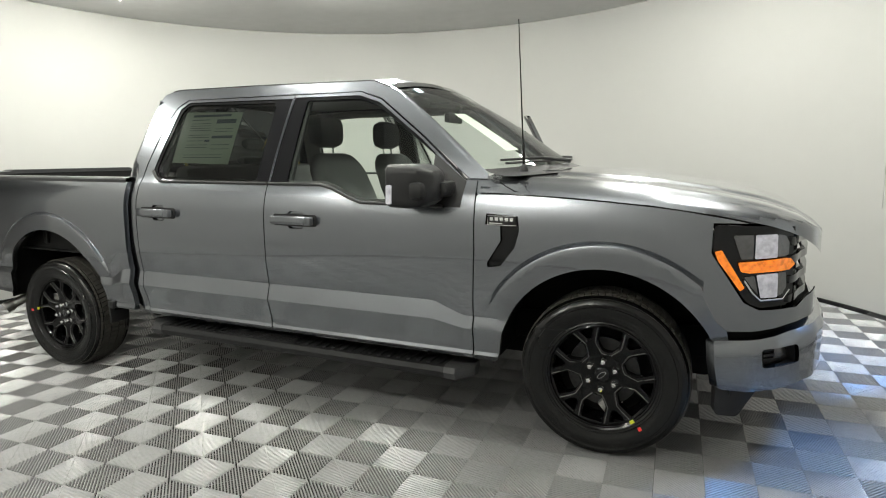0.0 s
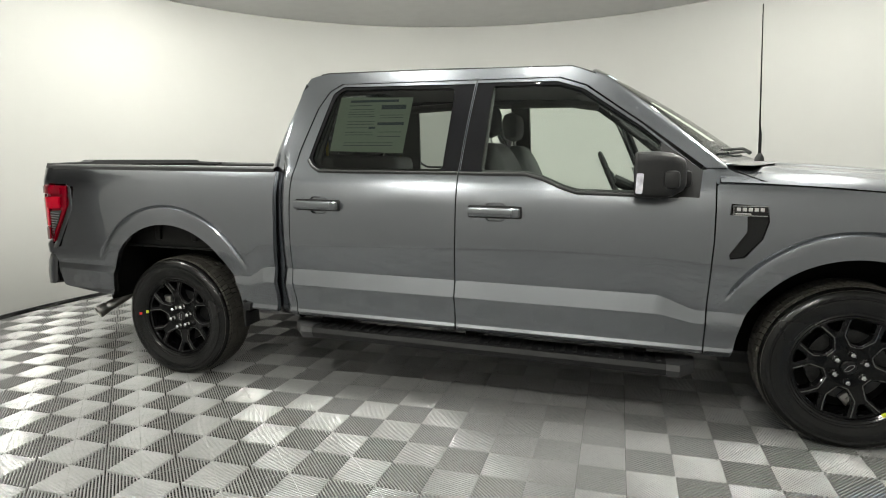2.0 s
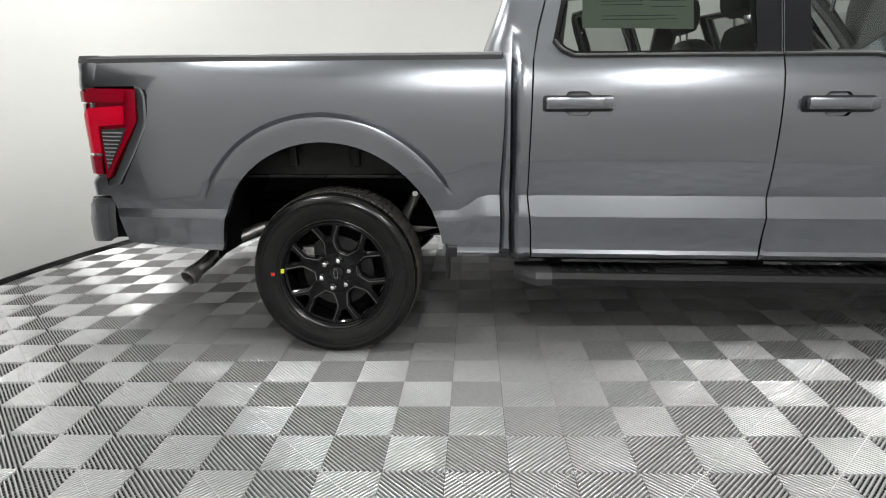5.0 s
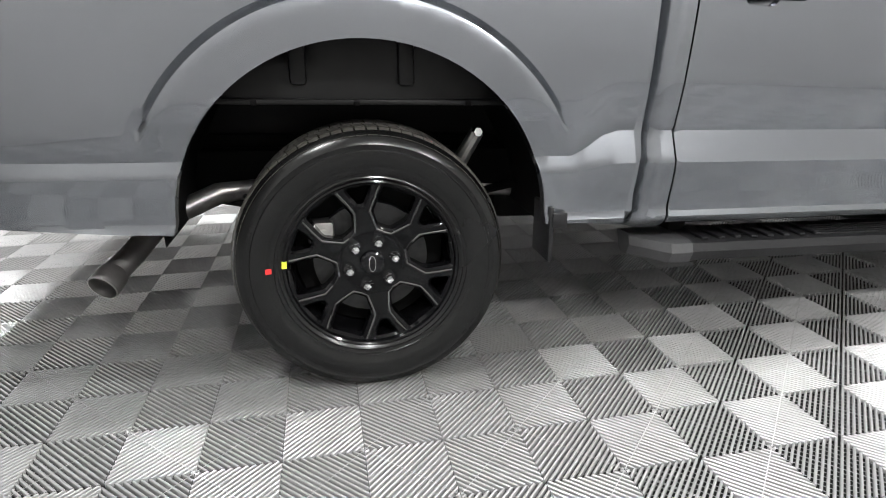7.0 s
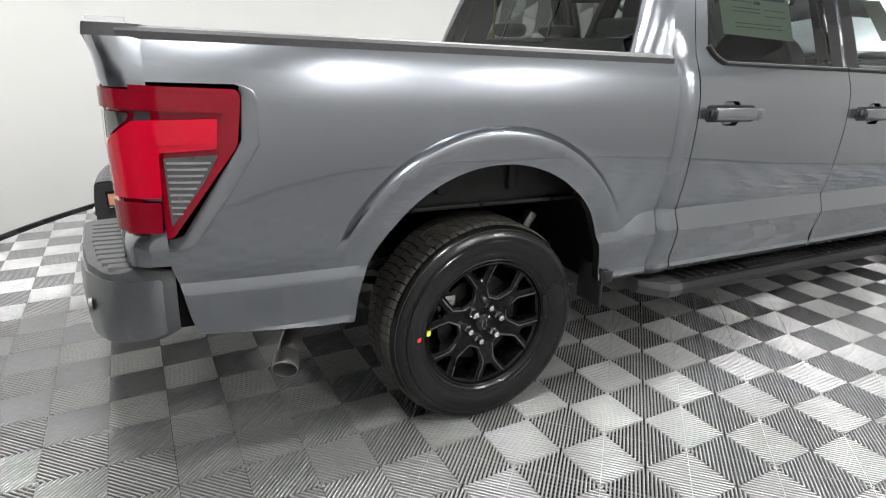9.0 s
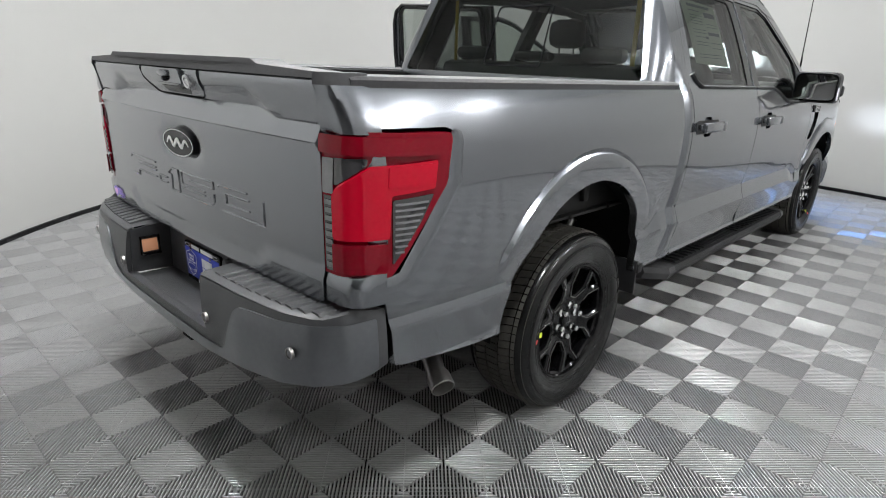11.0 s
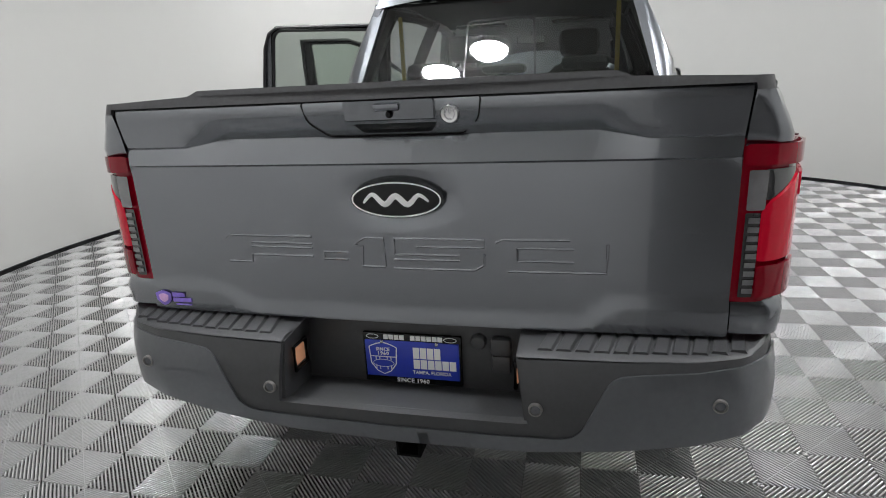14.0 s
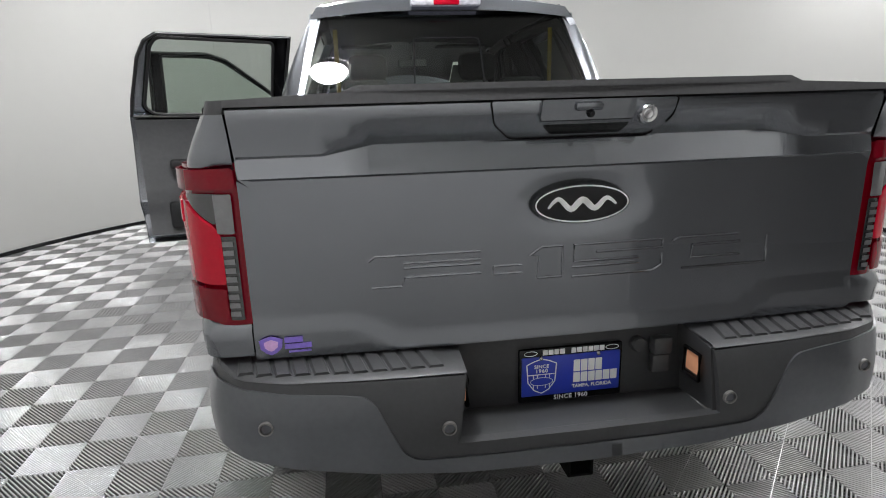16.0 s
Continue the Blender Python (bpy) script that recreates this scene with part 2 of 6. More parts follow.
def join(*bms):
    out = bmesh.new()
    for b in bms:
        me = bpy.data.meshes.new("tmp")
        b.to_mesh(me)
        b.free()
        out.from_mesh(me)
        bpy.data.meshes.remove(me)
    return out


def empty(name, label, category, group="", place=(0, 0, 0)):
    ob = new(name)
    ob.location = place
    return tagged(ob, label, category, group)


# ---- the room ----
WAYS_IN = ((192, 212),)
WAY_H = 2.45


def wall_ring(section, gap=False):
    n = 180
    bm = bmesh.new()
    rings = []
    for r, z in section:
        rings.append([bm.verts.new((CENTRE.x + (WALL_R + r) * math.cos(2 * math.pi * k / n), CENTRE.y + (WALL_R + r) * math.sin(2 * math.pi * k / n), z)) for k in range(n)])
    for i, (a, b) in enumerate(zip(rings, rings[1:] + rings[:1])):
        for k in range(n):
            if gap and any(a0 <= 2 * k < a1 for a0, a1 in WAYS_IN) and max(section[i][1], section[(i + 1) % len(section)][1]) <= WAY_H:
                continue
            bm.faces.new((a[k], b[k], b[(k + 1) % n], a[(k + 1) % n]))
    return fixed_normals(bm)


def on_ring(deg, out, z):
    a = radians(deg)
    return Vector((CENTRE.x + (WALL_R + out) * math.cos(a), (WALL_R + out) * math.sin(a), z))


HALL = mat("grey_hall_paint", (0.24, 0.235, 0.23), 0.9, grain=0.05, scale=8, stain=0.1)
for a0, a1 in WAYS_IN:
    hall = bmesh.new()
    lo = [hall.verts.new(on_ring(d, o, -0.02)) for d, o in ((a0, 0.05), (a0 - 6, 2.6), (a1 + 6, 2.6), (a1, 0.05))]
    hi = [hall.verts.new(v.co + Vector((0, 0, WAY_H + 0.05))) for v in lo]
    for k in range(3):
        hall.faces.new((lo[k], lo[k + 1], hi[k + 1], hi[k]))
    hall.faces.new(hi)
    hall.faces.new(lo[::-1])
    tagged(part("wall_way_in", fixed_normals(hall), HALL, smooth=False), "plain grey walls of the unlit way into the booth", "wall", kind="structure")
tagged(part("wall_round", wall_ring(((0.0, 0.0), (0.0, WAY_H), (0.0, WALL_H), (0.08, WALL_H), (0.08, WAY_H), (0.08, 0.0)), True), WALL), "white seamless curved photo booth wall", "wall", kind="structure")
tagged(part("ceiling", lathe([(0.001, WALL_H + 0.08), (WALL_R + 0.1, WALL_H + 0.08), (WALL_R + 0.1, WALL_H + 0.004), (0.001, WALL_H + 0.004)], 96, "z", CENTRE), CEIL),
       "flat light grey ceiling over the round booth", "ceiling", kind="structure")
tagged(part("baseboard", wall_ring(((-0.014, 0.0), (-0.014, 0.035), (-0.002, 0.038), (-0.002, 0.0)), True), GLOSSBLACK),
       "thin black edging strip where wall meets floor", "baseboard", kind="structure")

# ---- ceiling lamps ----
LAMP_GLOW = mat("lamp_glow", (0.9, 0.9, 0.9), 0.5, emit=(1.0, 0.985, 0.96), power=LAMP_POWER)
HOUSING = mat("lamp_housing", (0.6, 0.6, 0.6), 0.5, grain=0.03)


def ceiling_lamp(place):
    lamp = empty("ceiling_lamp", "round white LED ceiling lamp, switched on", "lamp", "ring of ceiling lamps", place)
    part("housing", fixed_normals(lathe([(0.150, 0.0), (0.153, -0.03), (0.147, -0.042), (0.140, -0.042), (0.132, -0.028)], 32, "z")), HOUSING, lamp)
    part("diffuser", fixed_normals(lathe([(0.001, -0.125), (0.045, -0.119), (0.085, -0.101), (0.115, -0.070), (0.132, -0.029)], 32, "z")), LAMP_GLOW, lamp, "glowing diffuser")
    return lamp


first_lamp = None
for x, y in ((4.35, 0.85), (1.76, 0.98), (1.32, 1.89), (0.52, 1.65), (-1.00, 0.42), (-1.31, 0.80), (-1.15, -1.75), (1.05, -0.87), (2.12, -0.82), (0.61, -3.78), (2.49, -3.78), (3.70, 2.20), (3.75, -0.95)):
    p = (x, y, WALL_H)
    if first_lamp is None:
        first_lamp = ceiling_lamp(p)
    else:
        copy_thing(first_lamp, pose(*p))

# ---- the truck: measures in its own level frame, x ahead from the rear axle, y to its left ----
TRUCK_POSE = pose(-0.032, 0.022, -0.027, 0.2, 0, 0.68)
truck = empty("pickup_truck", "dark grey crew cab pickup truck with its driver-side doors open", "truck")
truck.matrix_world = TRUCK_POSE
WB = 3.694
REAR_ARCH, FRONT_ARCH = (0.0, 0.505, 0.497), (3.70, 0.51, 0.49)


def crease(x):
    return float(np.interp(x, [-1.2, 0.575, 0.67, 2.87, 3.03, 4.3], [0.702, 0.707, 0.776, 0.776, 0.714, 0.712]))


def stripe_height(x):
    return float(np.interp(x, [-1.2, 0.575, 0.67, 2.87, 3.03, 4.3], [0.032, 0.040, 0.088, 0.088, 0.06, 0.06]))


def soft(v, xs, ys):
    """A smooth curve through knots that never overshoots between them."""
    k = max(0, min(len(xs) - 2, int(np.searchsorted(xs, v)) - 1))
    if v <= xs[0]:
        return ys[0]
    if v >= xs[-1]:
        return ys[-1]
    d = [(ys[i + 1] - ys[i]) / (xs[i + 1] - xs[i]) for i in range(len(xs) - 1)]

    def slope(i):
        if i == 0:
            return d[0]
        if i == len(xs) - 1:
            return d[-1]
        return 0.0 if d[i - 1] * d[i] <= 0 else 2 * d[i - 1] * d[i] / (d[i - 1] + d[i])
    h = xs[k + 1] - xs[k]
    t = (v - xs[k]) / h
    return ((2 * t ** 3 - 3 * t ** 2 + 1) * ys[k] + (t ** 3 - 2 * t ** 2 + t) * h * slope(k) + (-2 * t ** 3 + 3 * t ** 2) * ys[k + 1] + (t ** 3 - t ** 2) * h * slope(k + 1))


def half_width(x, z):
    """The body side's distance from the middle plane."""
    c = crease(x)
    if z <= c:
        h = stripe_height(x)
        if z > c - h:
            y = 0.971 + 0.30 * (c - z)
        else:
            y = soft(z, [0.45, 0.475, 0.50, 0.521, 0.537, 0.552, c - h], [0.86, 0.925, 0.960, 0.973, 0.966, 0.967, 0.971 + 0.30 * h])
    else:
        y = soft(z, [c, c + 0.012, c + 0.06, 0.92, 1.08, 1.18, 1.26, 1.31, 1.335, 1.36], [0.971, 0.976, 0.984, 0.995, 1.000, 0.996, 0.981, 0.963, 0.950, 0.934])
    for cx, cz, r in (REAR_ARCH, FRONT_ARCH):
        d = math.hypot(x - cx, z - cz)
        if d < 0.75:
            t = min(1.0, max(0.0, (z - 0.73) / 0.12))
            y += t * t * (3 - 2 * t) * float(np.interp(r + 0.122 - d, [0.0, 0.010, 0.020, 0.030], [0.0, -0.007, 0.012, 0.016]))
    if x < -0.5:
        y -= (0.040 + 0.03 * max(0.0, min(1.0, (z - 1.1) / 0.2))) * ((-0.5 - x) / 0.55) ** 2
    if x > 3.9:
        y -= 0.05 * ((x - 3.9) / 0.4) ** 2
    return y


def side(x, z):
    """The right side's surface; over the belt it leans in to the roof."""
    if z > 1.36:
        return Vector((x, -(0.934 - (z - 1.36) * 0.385 - 0.15 * (z - 1.36) ** 2), z))
    return Vector((x, -half_width(x, z), z))


def inset(d):
    return lambda x, z: side(x, z) + Vector((0, d, 0))


def crease_line(x0, x1):
    return [(x0 + (x1 - x0) * k / 40, crease(x0 + (x1 - x0) * k / 40)) for k in range(41)]


def stripe_line(x0, x1):
    return [(x, z - stripe_height(x)) for x, z in crease_line(x0, x1)]


def levels(x0, x1, zs):
    return [[(x0, z), (x1, z)] for z in zs]


def both(name, bm, material, parent, label="", **kw):
    """A part on the right side and its mirror image on the left."""
    left = mirrored(bm)
    return part(name, bm, material, parent, label, **kw), part(name, left, material, parent, label, **kw)


# bed sides
cx, cz, cr = REAR_ARCH
bed_out = [(-1.0, 0.755), (-0.985, 0.70), (-0.968, 0.60), (-0.955, 0.545), (-0.91, 0.538), (-0.503, 0.514)] + arc(cx, cz, cr, 180, 0, 44)[1:-1] + [(0.500, 0.510), (0.742, 0.506), (0.748, 0.62), (0.745, 0.80),
           (0.765, 1.05), (0.775, 1.335), (-1.0, 1.335), (-1.0, 1.234), (-0.800, 1.234), (-0.768, 1.222), (-0.757, 1.196), (-0.758, 1.083), (-0.84, 0.950), (-0.935, 0.818), (-0.965, 0.803), (-1.0, 0.800)]
flare_lines = [arc(cx, cz, cr + d, 158, 22, 60) for d in (0.122, 0.112, 0.102, 0.092)]
both("bed_side", sheet(bed_out, side, 0.022, creases=[crease_line(-1.02, 0.74), stripe_line(-1.02, 0.74), *flare_lines, *levels(-0.98, 0.74, (0.521, 0.537))], rim=0.035), PAINT, truck, body=True)

# cab corner posts behind the rear doors
post = [(0.792, 0.47), (0.878, 0.47), (0.876, 0.62), (0.862, 0.77), (0.868, 0.95), (0.882, 1.31), (0.905, 1.45), (0.975, 1.70), (1.03, 1.80), (1.10, 1.845),
        (2.36, 1.845), (2.50, 1.80), (2.78, 1.60), (3.06, 1.385), (3.15, 1.385), (2.86, 1.62), (2.60, 1.830), (2.42, 1.902), (0.98, 1.912), (0.885, 1.885), (0.852, 1.82), (0.820, 1.60), (0.802, 1.42), (0.796, 1.25), (0.79, 0.85), (0.785, 0.62)]
def post_rear(z):
    return float(np.interp(z, [0.47, 0.62, 0.85, 1.25, 1.40, 1.58, 1.78, 1.85], [0.79, 0.785, 0.79, 0.796, 0.802, 0.818, 0.848, 0.862]))


def post_at(x, z):
    """The side's surface, rolled in towards the cab's back."""
    d = max(0.0, (post_rear(z) + 0.046 - x) / 0.046) if z < 1.85 else 0.0
    return side(x, z) + Vector((0, 0.042 * min(1.0, max(0.0, (1.46 - z) / 0.14)) * d ** 1.5, 0))


both("cab_side", sheet(post, post_at, 0.018, creases=[crease_line(0.79, 0.87), [(0.835, 0.5), (0.825, 0.8), (0.845, 1.2), (0.87, 1.4)]], rim=0.04), PAINT, truck, body=True)

# doors
REAR_DOOR = [(0.884, 0.500), (1.843, 0.500), (1.847, 0.77), (1.858, 1.05), (1.866, 1.335), (0.890, 1.335), (0.873, 0.95), (0.867, 0.77), (0.882, 0.62)]
FRONT_DOOR = [(1.850, 0.500), (3.075, 0.502), (3.082, 0.77), (3.098, 1.05), (3.10, 1.375), (3.04, 1.375), (2.96, 1.245), (2.47, 1.252), (2.40, 1.275), (2.28, 1.322), (2.22, 1.335),
              (1.872, 1.338), (1.864, 1.05), (1.853, 0.77)]
REAR_WINDOW = rounded([(0.985, 1.40), (1.05, 1.352), (1.775, 1.352), (1.80, 1.80), (1.12, 1.81), (1.075, 1.77)], 0.035)
REAR_FRAME = [(0.890, 1.335), (1.866, 1.335), (1.889, 1.60), (1.915, 1.84), (1.11, 1.84), (1.035, 1.795), (0.982, 1.70), (0.912, 1.45)]
FRONT_FRAME = [(1.872, 1.338), (2.22, 1.335), (2.28, 1.322), (2.40, 1.275), (2.47, 1.252), (2.96, 1.245), (3.04, 1.375), (2.775, 1.592), (2.495, 1.793), (2.355, 1.84), (1.921, 1.84), (1.895, 1.60)]
FRONT_WINDOW = rounded([(1.985, 1.350), (2.225, 1.348), (2.30, 1.33), (2.41, 1.285), (2.48, 1.266), (2.86, 1.262), (2.86, 1.50), (2.76, 1.572), (2.48, 1.765), (2.36, 1.803), (2.010, 1.806)], 0.02)
REAR_DLO = [(0.968, 1.405), (0.985, 1.372), (1.045, 1.338), (1.8635, 1.338), (1.886, 1.60), (1.907, 1.820), (1.115, 1.826), (1.058, 1.785)]
FRONT_DLO = [(1.875, 1.341), (2.222, 1.339), (2.285, 1.325), (2.402, 1.279), (2.475, 1.2555), (2.955, 1.2485), (3.022, 1.376), (2.768, 1.583), (2.488, 1.778), (2.352, 1.822), (1.923, 1.826), (1.898, 1.60)]


def handle_cup(cxx, z):
    return rounded([(cxx - 0.035, z - 0.048), (cxx + 0.045, z - 0.048), (cxx + 0.065, z - 0.02), (cxx + 0.065, z + 0.02), (cxx + 0.045, z + 0.048), (cxx - 0.035, z + 0.048), (cxx - 0.055, z + 0.02), (cxx - 0.055, z - 0.02)], 0.01, 2)


def door(name, label, skin, frame_poly, window, glass, handle_x, handle_z, place, turn_deg, hinge, left, seam_x):
    """A door with its skin, window frame, pane, handle and inner trim, hung at its hinge."""
    d = new(name)
    d.parent = truck
    tagged(d, label)
    m = pose(hinge[0], hinge[1] + (0.06 if turn_deg else 0.0), hinge[2], 0, 0, turn_deg) @ Matrix.Translation([-c for c in hinge])

    def put(nm, bm, material, lab="", owner=None, **kw):
        for v in bm.verts:
            v.co = rake(v.co)
        if left:
            bm2 = mirrored(bm)
            bm.free()
            bm = bm2
            for v in bm.verts:
                v.co = m @ v.co
        return part(nm, bm, material, owner or d, lab, **kw)

    x0, x1 = min(p[0] for p in skin), max(p[0] for p in skin)
    cup = handle_cup(handle_x, handle_z)
    put("skin", sheet(skin, side, 0.026, holes=[cup], creases=[crease_line(x0, x1), stripe_line(x0, x1), *levels(x0, x1, (0.521, 0.537))], rim=0.03), PAINT, angle=11)
    put("handle_cup", sheet(cup, lambda x, z: side(x, z) + Vector((0, 0.045 * max(0.0, 1 - ((x - handle_x - 0.005) / 0.062) ** 2) ** 0.5, 0)), 0.012), PAINT, "recessed cup behind the handle")
    put("window_frame", sheet(frame_poly, inset(0.002), 0.035, holes=[seam_x], rim=0.03), PAINT, "body-coloured upper frame")
    put("window_surround", sheet(seam_x, inset(0.007), 0.035, holes=[window], rim=0.02), GLOSSBLACK, "gloss black window surround")
    pane = put("window", sheet(window, inset(0.012), 0.08), glass, "window pane")
    pane.visible_shadow = glass is REAR_SIDE
    # handle bar, standing off the skin
    hz = handle_z + 0.004
    bar = boxed((handle_x - 0.13, -1.046, hz - 0.026), (handle_x + 0.135, -1.018, hz + 0.022), 0.010)
    # thin black sheet added as the bar's painted shadow on the skin
    put("handle_shade", sheet(rounded([(handle_x - 0.138, hz - 0.036), (handle_x + 0.143, hz - 0.036), (handle_x + 0.143, hz + 0.028), (handle_x - 0.138, hz + 0.028)], 0.014), inset(-0.0015), 0.03, rim=0.004), BLACK, "black sheet painting the shade round the handle")
    put("handle_end", boxed((handle_x + 0.095, -1.0475, hz - 0.024), (handle_x + 0.137, -1.015, hz + 0.020), 0.008), BUMPER, "darker end cap of the handle")
    put("door_handle", join(bar, boxed((handle_x - 0.125, -1.02, hz - 0.015), (handle_x - 0.075, -0.985, hz + 0.012), 0.004),
                            boxed((handle_x + 0.085, -1.02, hz - 0.015), (handle_x + 0.13, -0.985, hz + 0.012), 0.004)), PAINT, "body-coloured pull handle")
    # inner trim panel
    trim = [(x0 + 0.05, 0.56), (x1 - 0.06, 0.56), (x1 - 0.06, 1.25), (x1 - 0.2, 1.25)] + ([(x0 + 0.5, 1.26), (x0 + 0.4, 1.32)] if x1 > 2.5 else [(x1 - 0.3, 1.32)]) + [(x0 + 0.05, 1.32)]
    panel = put("trim_panel", sheet(trim, inset(0.085), 0.08, rim=-0.06), DOORTRIM, "dark grey inner door panel")
    put("armrest", boxed((x0 + 0.22, -0.92, 1.00), (x1 - 0.30, -0.825, 1.06), 0.015), TRIM, "padded armrest")
    put("door_pocket", boxed((x0 + 0.18, -0.915, 0.60), (x1 - 0.22, -0.845, 0.78), 0.02), TRIM, "storage pocket")
    put("inner_handle", boxed((x1 - 0.42, -0.915, 1.11), (x1 - 0.28, -0.885, 1.15), 0.008), CHROME, "bright inner handle")
    put("speaker_grille", fixed_normals(lathe([(0.001, -0.893), (0.07, -0.892), (0.078, -0.896), (0.085, -0.905)], 28, centre=(x1 - 0.24, 0, 0.70))), BLACK, "round speaker grille")
    put("window_seal", tube([inset(0.035)(x, z) for x, z in window + window[:1]], 0.011, 6), BLACK, "black rubber window seal")
    seal = densify(list(frame_poly), 0.2)
    put("door_seal", tube([inset(0.045)(x, z) + Vector(((x0 + x1) / 2 - x, 0, 1.45 - z)) * 0.03 for x, z in seal + seal[:1]], 0.010, 6), BLACK, "black rubber door seal")
    return d


TRIM = mat("interior_dark_plastic", (0.014, 0.0143, 0.015), 0.6, spec=0.25, grain=0.08, scale=40, bump=0.2, bump_scale=500)
DOORTRIM = mat("door_panel_plastic", (0.055, 0.056, 0.059), 0.55, grain=0.08, scale=40, bump=0.2, bump_scale=500)
CLOTH = mat("dark_grey_seat_cloth", (0.085, 0.087, 0.088), 0.9, grain=0.15, scale=120, bump=0.4, bump_scale=700)
HEADLINER = mat("grey_headliner", (0.14, 0.14, 0.137), 0.95, grain=0.06, scale=80, bump=0.2, bump_scale=500)
door("rear_door", "closed rear passenger door with tinted window", REAR_DOOR, REAR_FRAME, REAR_WINDOW, REAR_SIDE, 1.06, 1.155, None, 0, (1.87, 0.94, 0), False, REAR_DLO)
door("front_door", "closed front passenger door with clear window", FRONT_DOOR, FRONT_FRAME, FRONT_WINDOW, GLASS, 2.07, 1.15, None, 0, (3.08, 0.94, 0), False, FRONT_DLO)
door("rear_door", "rear driver-side door standing wide open", REAR_DOOR, REAR_FRAME, REAR_WINDOW, REAR_SIDE, 1.06, 1.155, None, -76, (1.87, 0.94, 0), True, REAR_DLO)
door("front_door", "driver's door standing wide open", FRONT_DOOR, FRONT_FRAME, FRONT_WINDOW, GLASS, 2.07, 1.15, None, -77, (3.08, 0.94, 0), True, FRONT_DLO)

# front fenders
fx, fz, fr = FRONT_ARCH


def hood_z(x):
    return float(np.interp(x, [3.15, 3.3, 3.6, 3.9, 4.15, 4.35, 4.47, 4.55, 4.6], [1.435, 1.432, 1.418, 1.395, 1.362, 1.322, 1.285, 1.240, 1.19]))


def fender_top(x):
    return hood_z(x) - 0.118


fender = [(3.081, 0.492), (3.195, 0.492), (3.203, 0.51)] + arc(fx, fz, fr, 180, 0, 40)[1:-1] + [(4.215, 0.53), (4.215, 0.70), (4.20, 0.765), (4.155, 0.805), (4.104, 0.905), (4.104, 1.217), (4.28, 1.219)] + \
         [(x, fender_top(x)) for x in (4.28, 4.15, 4.0, 3.85, 3.7, 3.55, 3.4, 3.25, 3.12)] + [(3.106, 1.30), (3.104, 1.05), (3.088, 0.77)]
VENT = [(3.165, 1.225), (3.315, 1.215), (3.322, 1.15), (3.30, 1.07), (3.23, 0.98), (3.17, 0.97), (3.165, 0.99), (3.235, 1.10), (3.232, 1.172), (3.16, 1.175)]
both("fender", sheet(fender, side, 0.024, holes=[VENT], creases=[crease_line(3.09, 3.2), *[arc(fx, fz, fr + d, 158, 15, 56) for d in (0.122, 0.112, 0.102, 0.092)], *levels(3.1, 4.1, (0.521, 0.537))], rim=0.03), PAINT, truck, body=True)
both("fender_vent", sheet(VENT, inset(0.012), 0.02, rim=-0.016), GLOSSBLACK, truck, "gloss black fender vent", body=True)
for sgn in (-1, 1):
    def flip(bm):
        if sgn > 0:
            b2 = mirrored(bm)
            bm.free()
            return b2
        return bm
    badge = part("badge", flip(boxed((3.172, -1.004, 1.172), (3.312, -0.985, 1.218), 0.003)), BLACK, truck, "dark fender badge with a chrome outline", body=True)
    part("badge_outline", flip(tube([(x, -1.005, z) for x, z in ((3.174, 1.174), (3.310, 1.174), (3.310, 1.216), (3.174, 1.216), (3.174, 1.174))], 0.0022, 6)), CHROME, badge, "thin chrome outline", body=True)
    part("badge_bars", flip(join(*[boxed((3.184 + 0.024 * k, -1.0065, 1.192), (3.202 + 0.024 * k, -1.003, 1.210), 0.001) for k in range(5)], boxed((3.18, -1.0065, 1.178), (3.245, -1.003, 1.185), 0.001))), CHROME, badge, "plain silver bars", body=True)


# hood
def hood_at(x, y):
    a = abs(y)
    drop = float(np.interp(a, [0, 0.3, 0.52, 0.56, 0.60, 0.70, 0.78, 0.82, 0.88, 0.93, 0.96, 0.99], [0.0, 0.003, 0.012, 0.016, 0.030, 0.034, 0.040, 0.052, 0.066, 0.086, 0.103, 0.124]))
    if x > 4.3:
        a2 = (x - 4.3) / 0.3
        drop += 0.03 * a2 * a2 * (a / 0.8)
    limit = plan_y(x)
    return Vector((x, max(-limit, min(limit, y)), hood_z(x) - drop))


def plan_y(x):
    """The front end's outline from above: half width at x."""
    return float(np.interp(x, [3.0, 3.9, 4.15, 4.28, 4.38, 4.46, 4.53, 4.58, 4.61, 4.635], [0.975, 0.975, 0.965, 0.945, 0.90, 0.83, 0.74, 0.60, 0.42, 0.0]))


hx = [3.12 + 0.06 * k for k in range(20)] + [4.30, 4.36, 4.42, 4.47, 4.51, 4.54, 4.565, 4.585]
hy = [s * v for s, vs in ((-1, (0.975, 0.955, 0.93, 0.905, 0.88, 0.85, 0.82, 0.80, 0.78, 0.74, 0.70, 0.65, 0.60, 0.58, 0.56, 0.54, 0.52, 0.45, 0.35, 0.2)), (1, (0.0, 0.2, 0.35, 0.45, 0.52, 0.54, 0.56, 0.58, 0.60, 0.65, 0.70, 0.74, 0.78, 0.80, 0.82, 0.85, 0.88, 0.905, 0.93, 0.955, 0.975))) for v in vs]
part("hood", grid(hx, hy, lambda x, y: hood_at(x, y)), PAINT, truck, "long hood with raised sides", body=True)


# front fascia, wrapped round the plan outline
FRONT_PATH = [(4.10, 0.968), (4.2, 0.958), (4.28, 0.945), (4.38, 0.90), (4.46, 0.83), (4.53, 0.74), (4.58, 0.60), (4.61, 0.42), (4.63, 0.2), (4.635, 0.0)]


